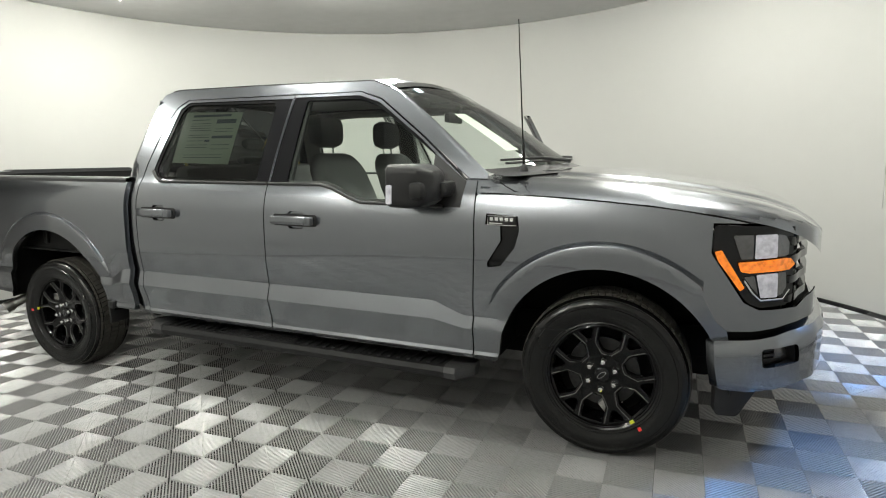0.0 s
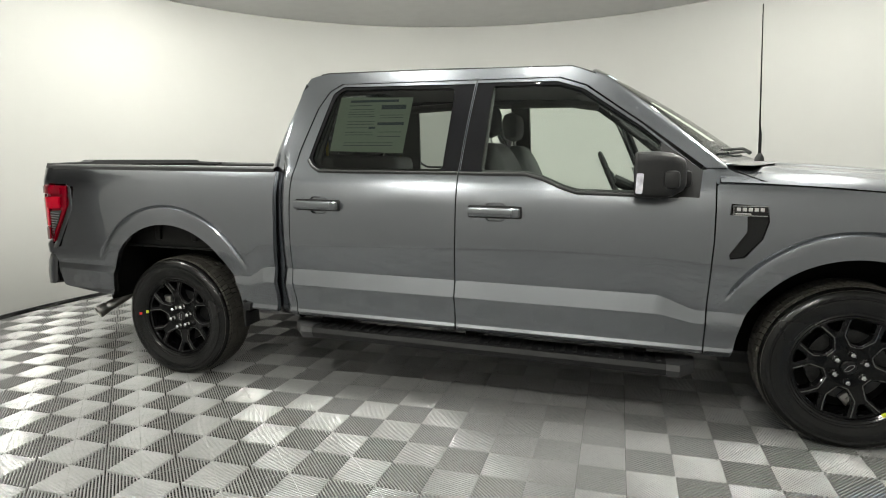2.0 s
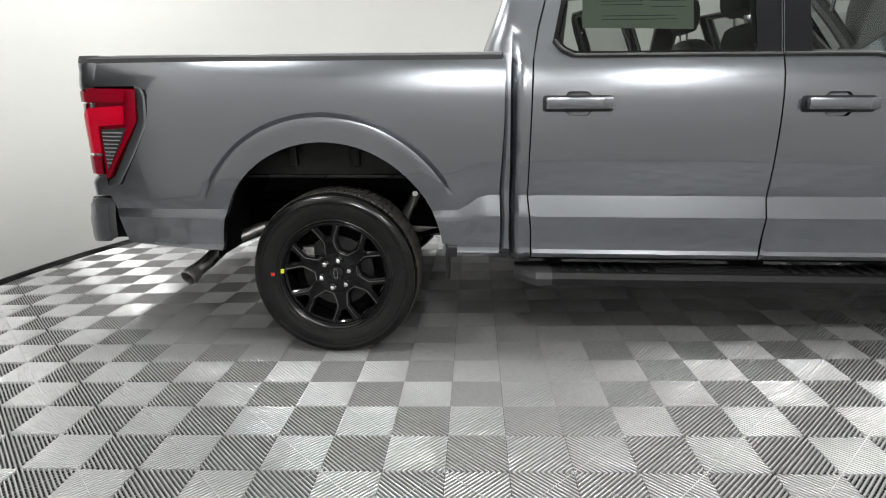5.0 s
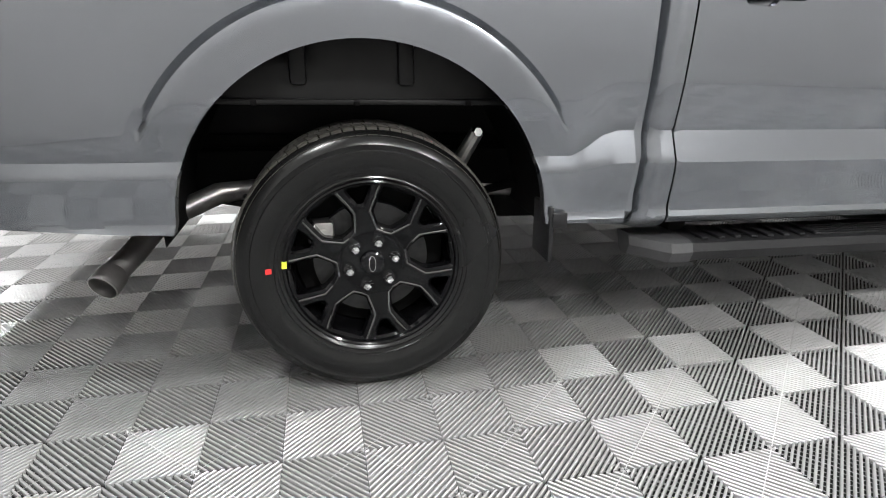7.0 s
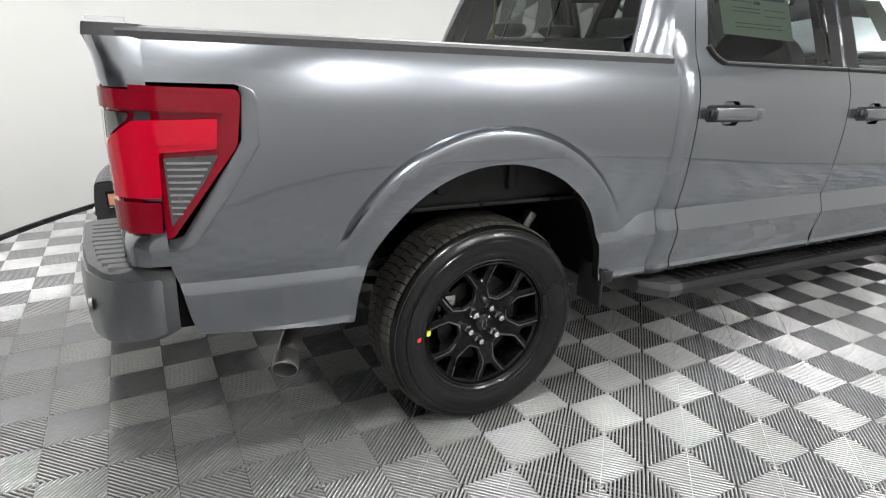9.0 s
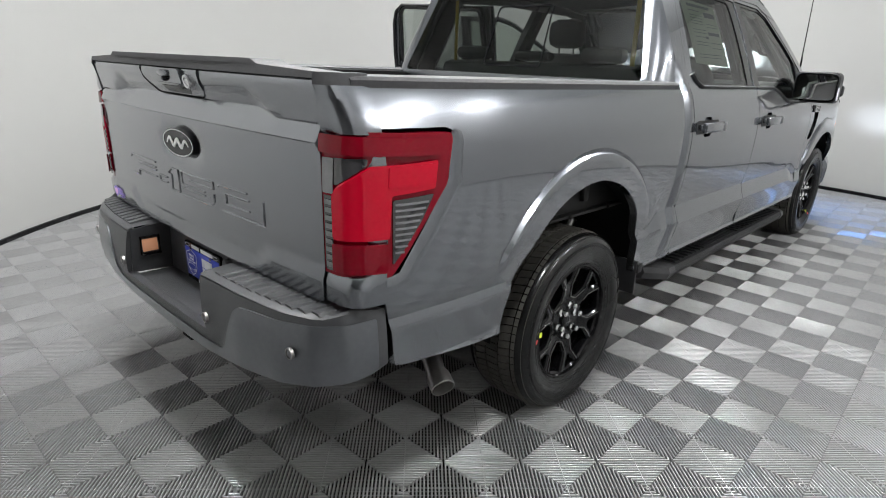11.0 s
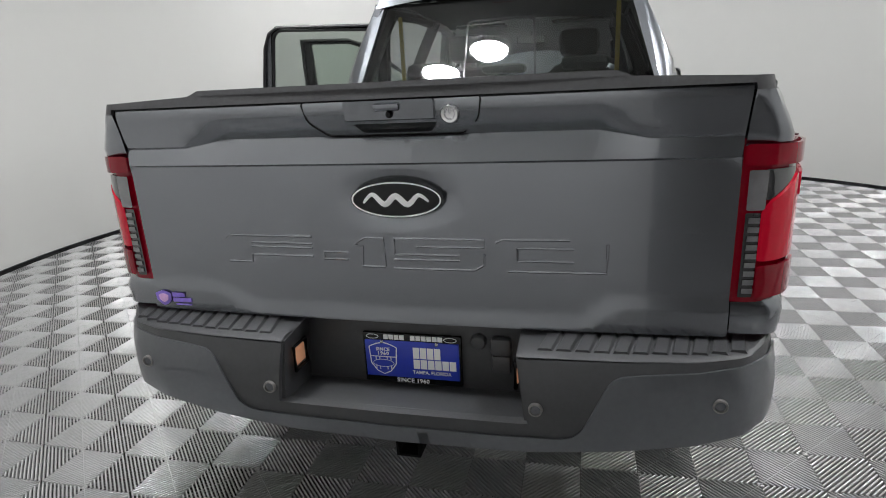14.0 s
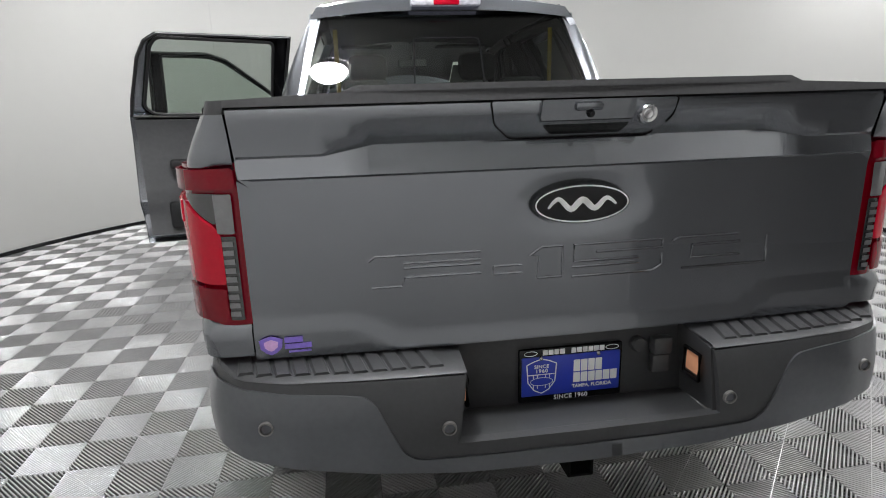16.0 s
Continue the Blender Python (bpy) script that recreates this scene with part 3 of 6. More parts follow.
def front_wrap(out=0.0):
    lens = [0.0]
    for a, b in zip(FRONT_PATH, FRONT_PATH[1:]):
        lens.append(lens[-1] + math.dist(a, b))

    def place(s, z, out=out):
        x = float(np.interp(s, lens, [p[0] for p in FRONT_PATH]))
        y = float(np.interp(s, lens, [p[1] for p in FRONT_PATH]))
        x2 = float(np.interp(s + 0.02, lens, [p[0] for p in FRONT_PATH]))
        y2 = float(np.interp(s + 0.02, lens, [p[1] for p in FRONT_PATH]))
        t = Vector((x2 - x, y2 - y, 0))
        n = Vector((-t.y, t.x, 0)).normalized() if t.length > 1e-6 else Vector((1, 0, 0))
        return Vector((x, -y, z)) + Vector((n.x, -n.y, 0)) * out
    return place, lens[-1]


WRAP, S_END = front_wrap()
HEADLIGHT = rounded([(0.034, 1.10), (0.038, 1.208), (0.37, 1.208), (0.385, 0.93), (0.36, 0.878), (0.22, 0.868), (0.165, 0.895)], 0.02)


def lamp_at(d):
    return lambda s, z: WRAP(s, z, d)


AMBER = mat("amber_lens", (0.80, 0.20, 0.01), 0.12, coat=1.0, emit=(1.0, 0.24, 0.008), power=0.36, grain=0.45, scale=45)
LENS = mat("clear_lamp_lens", (0.55, 0.54, 0.60), 0.10, 0.3, coat=1.0, emit=(0.85, 0.85, 1.0), power=0.10, grain=0.3, scale=45)
REFLECTOR = mat("grey_lamp_reflector", (0.10, 0.10, 0.105), 0.2, 0.6, coat=1.0, grain=0.3, scale=40)
lights = both("headlight", sheet(HEADLIGHT, lamp_at(-0.006), 0.03, rim=0.03), GLOSSBLACK, truck, "black headlight housing with amber bars", body=True)
for nm, poly, d, material, lab in (
        ("marker_lamp", [(0.040, 1.098), (0.068, 1.106), (0.085, 1.075), (0.160, 0.952), (0.142, 0.938), (0.055, 1.060)], 0.004, AMBER, "amber side marker"),
        ("daytime_lamp", [(0.128, 1.058), (0.31, 1.078), (0.345, 1.076), (0.368, 1.052), (0.34, 1.030), (0.17, 1.016), (0.14, 1.020)], 0.012, AMBER, "amber light bar"),
        ("lamp_reflector", [(0.108, 1.168), (0.186, 1.172), (0.187, 1.074), (0.142, 1.070)], 0.0, REFLECTOR, "grey inner reflector"),
        ("projector_lamp", [(0.190, 1.172), (0.280, 1.176), (0.282, 1.080), (0.191, 1.074)], 0.006, LENS, "clear upper lamp"),
        ("lamp_reflector", [(0.284, 1.176), (0.325, 1.168), (0.345, 1.14), (0.345, 1.088), (0.286, 1.082)], 0.0, REFLECTOR, "grey inner reflector"),
        ("projector_lamp", [(0.200, 1.008), (0.288, 1.016), (0.290, 0.916), (0.222, 0.912)], 0.006, LENS, "clear lower lamp"),
        ("lamp_reflector", [(0.292, 1.016), (0.335, 1.018), (0.342, 0.955), (0.322, 0.925), (0.293, 0.918)], 0.0, REFLECTOR, "grey inner reflector"),
        ("lamp_reflector", [(0.155, 0.998), (0.196, 1.004), (0.215, 0.925), (0.19, 0.95)], 0.0, REFLECTOR, "grey inner reflector")):
    bm = sheet(rounded(poly, 0.006, 3), lamp_at(d), 0.02, rim=0.012)
    left = mirrored(bm)
    part(nm, bm, material, lights[0], lab, body=True)
    part(nm, left, material, lights[1], lab, body=True)
both("headlight_trim", tube([WRAP(s, z, 0.006) for s, z in ((0.155, 0.985), (0.185, 0.935), (0.222, 0.902), (0.318, 0.908), (0.350, 0.945))], 0.004, 6), CHROME, truck, "thin bright line under the lamp", body=True)
both("headlight_surround", sheet([(0.10, 0.765), (0.22, 0.772), (0.37, 0.798), (0.56, 0.822), (0.56, 0.93), (0.47, 0.905), (0.40, 0.866), (0.22, 0.860), (0.158, 0.890), (0.028, 1.092), (0.032, 1.216), (0.0, 1.217), (0.0, 0.905), (0.052, 0.806)], lamp_at(0.004), 0.03, rim=0.02), PAINT, truck, body=True)


def grille_at(s, z):
    """The grille's bars: level with the lamp at its edge, set back towards the middle."""
    return WRAP(s, z, 0.004 - 0.055 * min(1.0, max(0.0, (s - 0.36) / 0.15)))


GRILLE = [(0.385, 0.80), (S_END, 0.80), (S_END, 1.205), (0.37, 1.205)]
both("grille", sheet(GRILLE, lamp_at(-0.09), 0.06, rim=0.02), GLOSSBLACK, truck, "black grille", body=True)
for z in (0.905, 0.985, 1.07, 1.145):
    both("grille_bar", sheet(rounded([(0.35, z - 0.016), (S_END, z - 0.016), (S_END, z + 0.016), (0.35, z + 0.016)], 0.008), grille_at, 0.05, rim=0.025, rim_dir=(-1, 0, 0)), GLOSSBLACK, truck, body=True)
both("grille_frame", sheet([(0.385, 1.165), (S_END, 1.165), (S_END, 1.205), (0.36, 1.205)], grille_at, 0.05, rim=0.02, rim_dir=(-1, 0, 0)), GLOSSBLACK, truck, "gloss black upper grille frame", body=True)

# front bumper
FOG = rounded([(0.225, 0.700), (0.39, 0.716), (0.405, 0.635), (0.235, 0.618)], 0.02)
bump = [(0.05, 0.722), (0.055, 0.62), (0.075, 0.512), (0.2, 0.508), (0.45, 0.545), (S_END, 0.552), (S_END, 0.80), (0.55, 0.788), (0.37, 0.768), (0.22, 0.738)]


def bump_out(s, z):
    top = 0.725 + 0.08 * min(1.0, max(0.0, (s - 0.05) / 0.5))
    return WRAP(s, z, 0.030 * soft(z, [0.50, 0.54, top - 0.06, top - 0.035, top], [0.0, 0.7, 1.0, 0.85, 0.1]))


both("front_bumper", sheet(rounded(bump, 0.015, 3), bump_out, 0.025, holes=[FOG], creases=[[(0.06, 0.690), (0.22, 0.703), (0.37, 0.733), (0.55, 0.753), (S_END, 0.765)]], rim=0.05, rim_dir=(-0.6, 0.6, 0)), PAINT, truck, "body-coloured front bumper", body=True)
fog = both("fog_recess", sheet(FOG, lambda s, z: WRAP(s, z, -0.025), 0.03, rim=0.055, rim_dir=(0.5, -0.7, 0)), BLACK, truck, "black lamp recess in the bumper", body=True)
for z in (0.640, 0.660, 0.680):
    for owner, bm in zip(fog, (lambda b: (b, mirrored(b)))(sheet([(0.235, z), (0.30, z + 0.006), (0.30, z + 0.014), (0.235, z + 0.008)], lamp_at(0.0), 0.03, rim=0.02))):
        part("slat", bm, BLACK, owner, body=True)
for owner, bm in zip(fog, (lambda b: (b, mirrored(b)))(sheet(rounded([(0.31, 0.645), (0.385, 0.652), (0.375, 0.695), (0.31, 0.688)], 0.01), lamp_at(-0.012), 0.02, rim=0.01))):
    part("fog_lamp", bm, REFLECTOR, owner, "small dark fog lamp", body=True)
both("wheel_spat", sheet(rounded([(0.07, 0.385), (0.16, 0.385), (0.26, 0.53), (0.07, 0.53)], 0.02), lamp_at(-0.02), 0.04, rim=0.06, rim_dir=(-0.2, 0.9, 0)), BLACK, truck, "black air deflector ahead of the wheel", body=True)
both("valance_back", sheet([(0.10, 0.52), (S_END, 0.56), (S_END, 0.86), (0.10, 0.80)], lamp_at(-0.03), 0.06, rim=0.02), DARK, truck, body=True)


# roof
def roof_edge(x):
    return float(np.interp(x, [0.852, 0.885, 0.98, 1.6, 2.42, 2.52, 2.60], [1.82, 1.885, 1.912, 1.912, 1.902, 1.868, 1.830]))


def roof_at(x, y):
    a = min(1.0, abs(y) / 0.735)
    edge = roof_edge(x)
    crown = float(np.interp(x, [0.87, 0.93, 1.1, 1.4, 2.1, 2.4, 2.62], [0.045, 0.052, 0.060, 0.064, 0.062, 0.058, 0.060]))
    w = -side(x, edge).y
    return Vector((x, math.copysign(a * w, y), edge + crown * (1 - a ** 2.4)))


ry = [0.735 * k / 12 for k in range(-12, 13)]
part("roof", grid([0.852, 0.868, 0.885, 0.92, 0.98, 1.1, 1.25, 1.45, 1.7, 1.95, 2.15, 2.3, 2.42, 2.47, 2.51, 2.54], ry, roof_at), PAINT, truck, "roof panel", body=True)


# windshield and rear glass
def shield(u, v):
    """u across from -1 to 1, v from the roof's edge down to the cowl."""
    top = Vector((2.52 + 0.035 * (1 - u * u), 0.69 * u, 1.872 + 0.054 * (1 - abs(u) ** 2.4)))
    low = Vector((3.12 + 0.26 * (1 - u * u), 0.86 * u, 1.405 + 0.02 * (1 - u * u)))
    p = top.lerp(low, v)
    p.z += 0.025 * math.sin(math.pi * v)
    return p


us = [k / 14 for k in range(-14, 15)]
pane = part("windshield", grid([k / 8 for k in range(9)], us, lambda v, u: shield(u, v)), WINDSHIELD, truck, "clear windshield", body=True)
pane.visible_shadow = False
part("windshield_band", grid([0.0, 0.03, 0.06], us, lambda v, u: shield(u, v) + Vector((0.004, 0, 0.004))), GLOSSBLACK, truck, "black band along the windshield", body=True)
part("cowl", grid([0.97, 1.0, 1.06, 1.12], us, lambda v, u: shield(u, min(v, 1.02)) + Vector((0.14 * (v - 0.97) / 0.15, 0, 0.004 - 0.02 * (v - 0.97)))), BLACK, truck, "black cowl panel", body=True)


PILLAR = [(3.15, 1.385), (3.005, 1.502), (2.86, 1.62), (2.73, 1.725), (2.60, 1.830), (2.54, 1.856)]


def pillar_skin(k, t):
    x, z = PILLAR[k]
    outer = side(x, z)
    top, low = shield(-1, 0.0), shield(-1, 1.0)
    v = min(1.0, max(0.0, (x - top.x) / (low.x - top.x)))
    inner = shield(-0.985, v)
    p = outer.lerp(inner, t)
    return p + Vector((0.3, 0, 0.5)) * (0.02 * math.sin(math.pi * t))


both("windshield_pillar", grid(range(6), [0, 0.25, 0.5, 0.75, 1.0], pillar_skin), PAINT, truck, "body-coloured windshield pillar", body=True)


def rear_glass(y, z):
    return Vector((0.672 + 0.37 * (max(z, 1.34) - 1.34) + 0.055 * (0.64 - min(0.64, y * y)), y, z))


RG = rounded([(-0.80, 1.36), (0.80, 1.36), (0.664, 1.846), (-0.664, 1.846)], 0.03)
SL = rounded([(-0.20, 1.40), (0.20, 1.40), (0.185, 1.725), (-0.185, 1.725)], 0.03)


def back_sheet(poly, d, step=0.06, **kw):
    bm = sheet(poly, lambda y, z: rear_glass(y, z) + Vector((-d, 0, 0.3 * d)), step, **kw)
    bmesh.ops.reverse_faces(bm, faces=bm.faces[:])
    return bm


pane = part("rear_window", back_sheet(RG, 0.0), PRIVACY, truck, "tinted rear window", body=True)
SL_IN = rounded([(-0.190, 1.41), (0.190, 1.41), (0.176, 1.716), (-0.176, 1.716)], 0.03)
part("sliding_pane_frame", back_sheet(SL, 0.004, 0.05, holes=[SL_IN]), GLOSSBLACK, truck, "thin black frame of the sliding centre pane", body=True)
BACK = [(-0.815, 0.80), (0.815, 0.80), (0.83, 1.30), (0.815, 1.40), (0.725, 1.82), (0.67, 1.868), (-0.67, 1.868), (-0.725, 1.82), (-0.815, 1.40), (-0.83, 1.30)]
part("cab_back", back_sheet(BACK, -0.004, 0.06, holes=[RG], rim=0.04, rim_dir=(1, 0, 0)), PAINT, truck, "rear wall of the cab", body=True)
cornerU = [k / 6 for k in range(7)]


def cab_corner(z, t):
    xs = post_rear(z)
    y0 = -post_at(xs, z).y
    yb = float(np.interp(z, [0.47, 1.30, 1.40, 1.80], [0.815, 0.83, 0.815, 0.725]))
    xb = rear_glass(yb, max(1.2, z)).x + 0.004
    a = t * math.pi / 2
    return Vector((xb + (xs - xb) * (1 - math.cos(a)), -(yb + (y0 - yb) * math.sin(a)), z))


both("cab_corner", grid([0.47 + 0.0575 * k for k in range(25)], cornerU, lambda z, t: cab_corner(z, t)), PAINT, truck, body=True)
part("brake_lamp", boxed((0.812, -0.19, 1.882), (0.93, 0.19, 1.928), 0.010), LENS, truck, "high brake lamp with clear ends", body=True)
RED = mat("red_lens", (0.15, 0.001, 0.008), 0.08, coat=0.25, spec=0.2, emit=(1.0, 0.0, 0.03), power=0.015, grain=0.05, scale=60)
REDLIT = mat("red_lens_glowing", (0.36, 0.001, 0.014), 0.10, coat=0.25, spec=0.2, emit=(1.0, 0.0, 0.04), power=0.06, grain=0.05, scale=60)
part("brake_lens", boxed((0.806, -0.070, 1.884), (0.93, 0.070, 1.931), 0.006), REDLIT, truck, "red centre lens", body=True)

# tailgate
TG = rounded([(-0.815, 0.752), (0.815, 0.752), (0.815, 1.225), (0.8215, 1.350), (-0.8215, 1.350), (-0.815, 1.225)], 0.008, 3)


def hump(y, a, b):
    """1 in the middle, 0 beyond b, with a slope between a and b."""
    return min(1.0, max(0.0, (b - abs(y)) / (b - a)))


LOGO_Z = 1.097


def flare(z):
    """The tail's upper edge turns out towards the rear."""
    return 0.020 * max(0.0, (z - 1.22) / 0.125) ** 2


def gate(y, z):
    k = hump(y, 0.50, 0.62)
    ztop = 1.236 + 0.022 * k
    over = 0.006 + 0.044 * k
    x = -1.123
    if z > ztop + over:
        x += soft(z, [1.24, 1.30, 1.325, 1.337, 1.345, 1.351], [0.0, -0.002, -0.002, 0.0, 0.004, 0.010])
    elif z > ztop:
        x += (0.004 + 0.024 * k) * (1 - (z - ztop) / over)
    elif z > 1.192:
        x += -0.012 + (0.016 + 0.024 * k) * (z - 1.192) / (ztop - 1.192)
    elif z > 1.186:
        x += 0.010 * (1.192 - z) / 0.006 - 0.012
    else:
        x -= 0.002
    low = 0.845 - 0.062 * hump(y, 0.47, 0.56)
    if z < low:
        x -= 0.008 * min(1.0, (low - z) / 0.022)
    # shallow dish round the oval
    e = math.hypot(y / 0.165, (z - LOGO_Z) / 0.078)
    if e < 1.0:
        x += 0.010 * min(1.0, (1 - e) / 0.25)
    x += 0.022 * (y / 0.8) ** 2
    return Vector((x - flare(z), y, z))


def gate_sheet(poly, d, step=0.03, rim=0.0, **kw):
    bm = sheet(poly, lambda y, z: gate(y, z) + Vector((-d, 0, 0)), step, rim=rim, rim_dir=(1, 0, 0), **kw)
    bmesh.ops.reverse_faces(bm, faces=bm.faces[:])
    return bm


def zig(zmid, zside, a, b):
    return [(-0.81, zside), (-b, zside), (-a, zmid), (a, zmid), (b, zside), (0.81, zside)]


gate_creases = [zig(1.258, 1.236, 0.50, 0.62), zig(1.308, 1.242, 0.50, 0.62), *levels(-0.81, 0.81, (1.322, 1.334, 1.343)), levels(-0.81, 0.81, (1.192,))[0], levels(-0.81, 0.81, (1.186,))[0],
                zig(0.783, 0.845, 0.47, 0.56), zig(0.761, 0.823, 0.47, 0.56)]
ell = [(0.165 * math.cos(2 * math.pi * k / 40), LOGO_Z + 0.078 * math.sin(2 * math.pi * k / 40)) for k in range(41)]
ell2 = [(0.124 * math.cos(2 * math.pi * k / 40), LOGO_Z + 0.0585 * math.sin(2 * math.pi * k / 40)) for k in range(41)]
tailgate = part("tailgate", gate_sheet(TG, 0.0, 0.028, creases=[*gate_creases, ell, ell2], rim=0.05), PAINT, truck, "closed tailgate with stamped lettering", body=True)

# bed corners at the tail
BED_TOP = [(-1.0, 0.0), (-1.035, 0.004), (-1.064, 0.012), (-1.084, 0.025), (-1.096, 0.044), (-1.102, 0.072), (-1.104, 0.14)]
BED_LOW = [(-1.0, 0.003), (-1.03, 0.016), (-1.048, 0.032), (-1.066, 0.052), (-1.076, 0.074), (-1.082, 0.095), (-1.084, 0.15)]


def seam_y(z):
    return 0.8195 + 0.006 * max(0.0, (z - 1.22) / 0.13)


def bed_corner(z, k):
    f = min(1.0, max(0.0, (z - 1.205) / 0.02)) if z > 1.0 else min(1.0, max(0.0, (0.85 - z) / 0.02))
    x = BED_TOP[k][0] * f + BED_LOW[k][0] * (1 - f)
    d = BED_TOP[k][1] * f + BED_LOW[k][1] * (1 - f)
    return Vector((x - 0.022 * (0.0, 0.3, 0.65, 0.9, 1.0, 1.0, 1.0)[k] * max(0.0, (z - 1.22) / 0.125) ** 2, -max(seam_y(z), half_width(-1.0, z) - d), z))


both("bed_corner", grid([0.76 + 0.0192 * k for k in range(31)], range(8), lambda z, k: bed_corner(z, k) if k < 7 else Vector((-1.06, -seam_y(z) + 0.0005, z))), PAINT, truck, body=True)

# ---- wheels ----
TR, WZ = 0.408, 0.4025
RIM_R = 0.245


def polar(r, deg):
    return (r * math.cos(radians(deg)), r * math.sin(radians(deg)))


DOT_RED = mat("red_tyre_dot", (0.75, 0.03, 0.03), 0.5, grain=0.1)
DOT_YELLOW = mat("yellow_rim_mark", (0.75, 0.80, 0.06), 0.5, grain=0.1)
DISC = mat("dark_steel_disc", (0.035, 0.035, 0.035), 0.35, 0.8, grain=0.2, scale=40)


def sidewall_y(r):
    return float(np.interp(r, [0.262, 0.285, 0.31, 0.335, 0.36, 0.38, 0.394], [-0.117, -0.128, -0.136, -0.140, -0.139, -0.133, -0.122]))


def arc_bar(r, deg, w, h, lift=0.002):
    """A raised bar on the sidewall, standing for a letter."""
    bm = bmesh.new()
    c = []
    for dr in (-h / 2, h / 2):
        for da in (-w / 2, w / 2):
            a = radians(deg) + da / r
            c.append((dr, a))
    top, low = [], []
    for dr, a in (c[0], c[1], c[3], c[2]):
        rr = r + dr
        top.append(bm.verts.new((rr * math.cos(a), sidewall_y(rr) - lift, rr * math.sin(a))))
        low.append(bm.verts.new((rr * math.cos(a), sidewall_y(rr) + 0.001, rr * math.sin(a))))
    bm.faces.new(top)
    for k in range(4):
        bm.faces.new((top[k], top[(k + 1) % 4], low[(k + 1) % 4], low[k]))
    return fixed_normals(bm)


def seated(bm):
    """Brings the tyre's section to an 18 inch rim."""
    for v in bm.verts:
        r = math.hypot(v.co.x, v.co.z)
        k = (0.240 + (r - 0.262) * 0.990) / r
        v.co = Vector((v.co.x * k, v.co.y, v.co.z * k))
    return bm


def face_y(r):
    """The wheel face's dish: proud at the rim, set back to the hub."""
    return float(np.interp(r, [0.0, 0.09, 0.13, 0.17, 0.21, 0.24], [-0.082, -0.084, -0.093, -0.101, -0.106, -0.109]))


def spoke_face():
    """One cast face: six wide six-sided windows and six small ones at the rim, with chamfered edges."""
    holes = []
    for k in range(6):
        for mid, half in ((8, ((0.109, 10.5), (0.155, 18.5), (0.228, 12.0))), (38, ((0.178, 2.6), (0.227, 8.6)))):
            at = mid + 60 * k
            ring = [polar(r, at - d) for r, d in half] + [polar(r, at + d) for r, d in half[::-1]]
            holes.append(densify(rounded(ring, 0.010, 3), 0.012))
    bm_parts, wide = [], []
    for ring in holes:
        c = sum((Vector(p) for p in ring), Vector((0, 0))) / len(ring)
        grown = [tuple(Vector(p) + (Vector(p) - c).normalized() * 0.0075) for p in ring]
        wide.append(grown)
        bm = bmesh.new()
        loops = [[bm.verts.new((x, face_y(math.hypot(x, z)), z)) for x, z in grown]]
        for dy in (0.0065, 0.050):
            loops.append([bm.verts.new((x, face_y(math.hypot(x, z)) + dy, z)) for x, z in ring])
        n = len(ring)
        for a, b in zip(loops, loops[1:]):
            for i in range(n):
                bm.faces.new((a[i], a[(i + 1) % n], b[(i + 1) % n], b[i]))
        bm_parts.append(bm)
    outer = [polar(0.240, 360 * k / 96) for k in range(96)]
    top = sheet(outer, lambda x, z: Vector((x, face_y(math.hypot(x, z)), z)), 0.013, holes=wide)
    out = join(top, *bm_parts)
    bmesh.ops.remove_doubles(out, verts=out.verts[:], dist=0.0004)
    return fixed_normals(out)


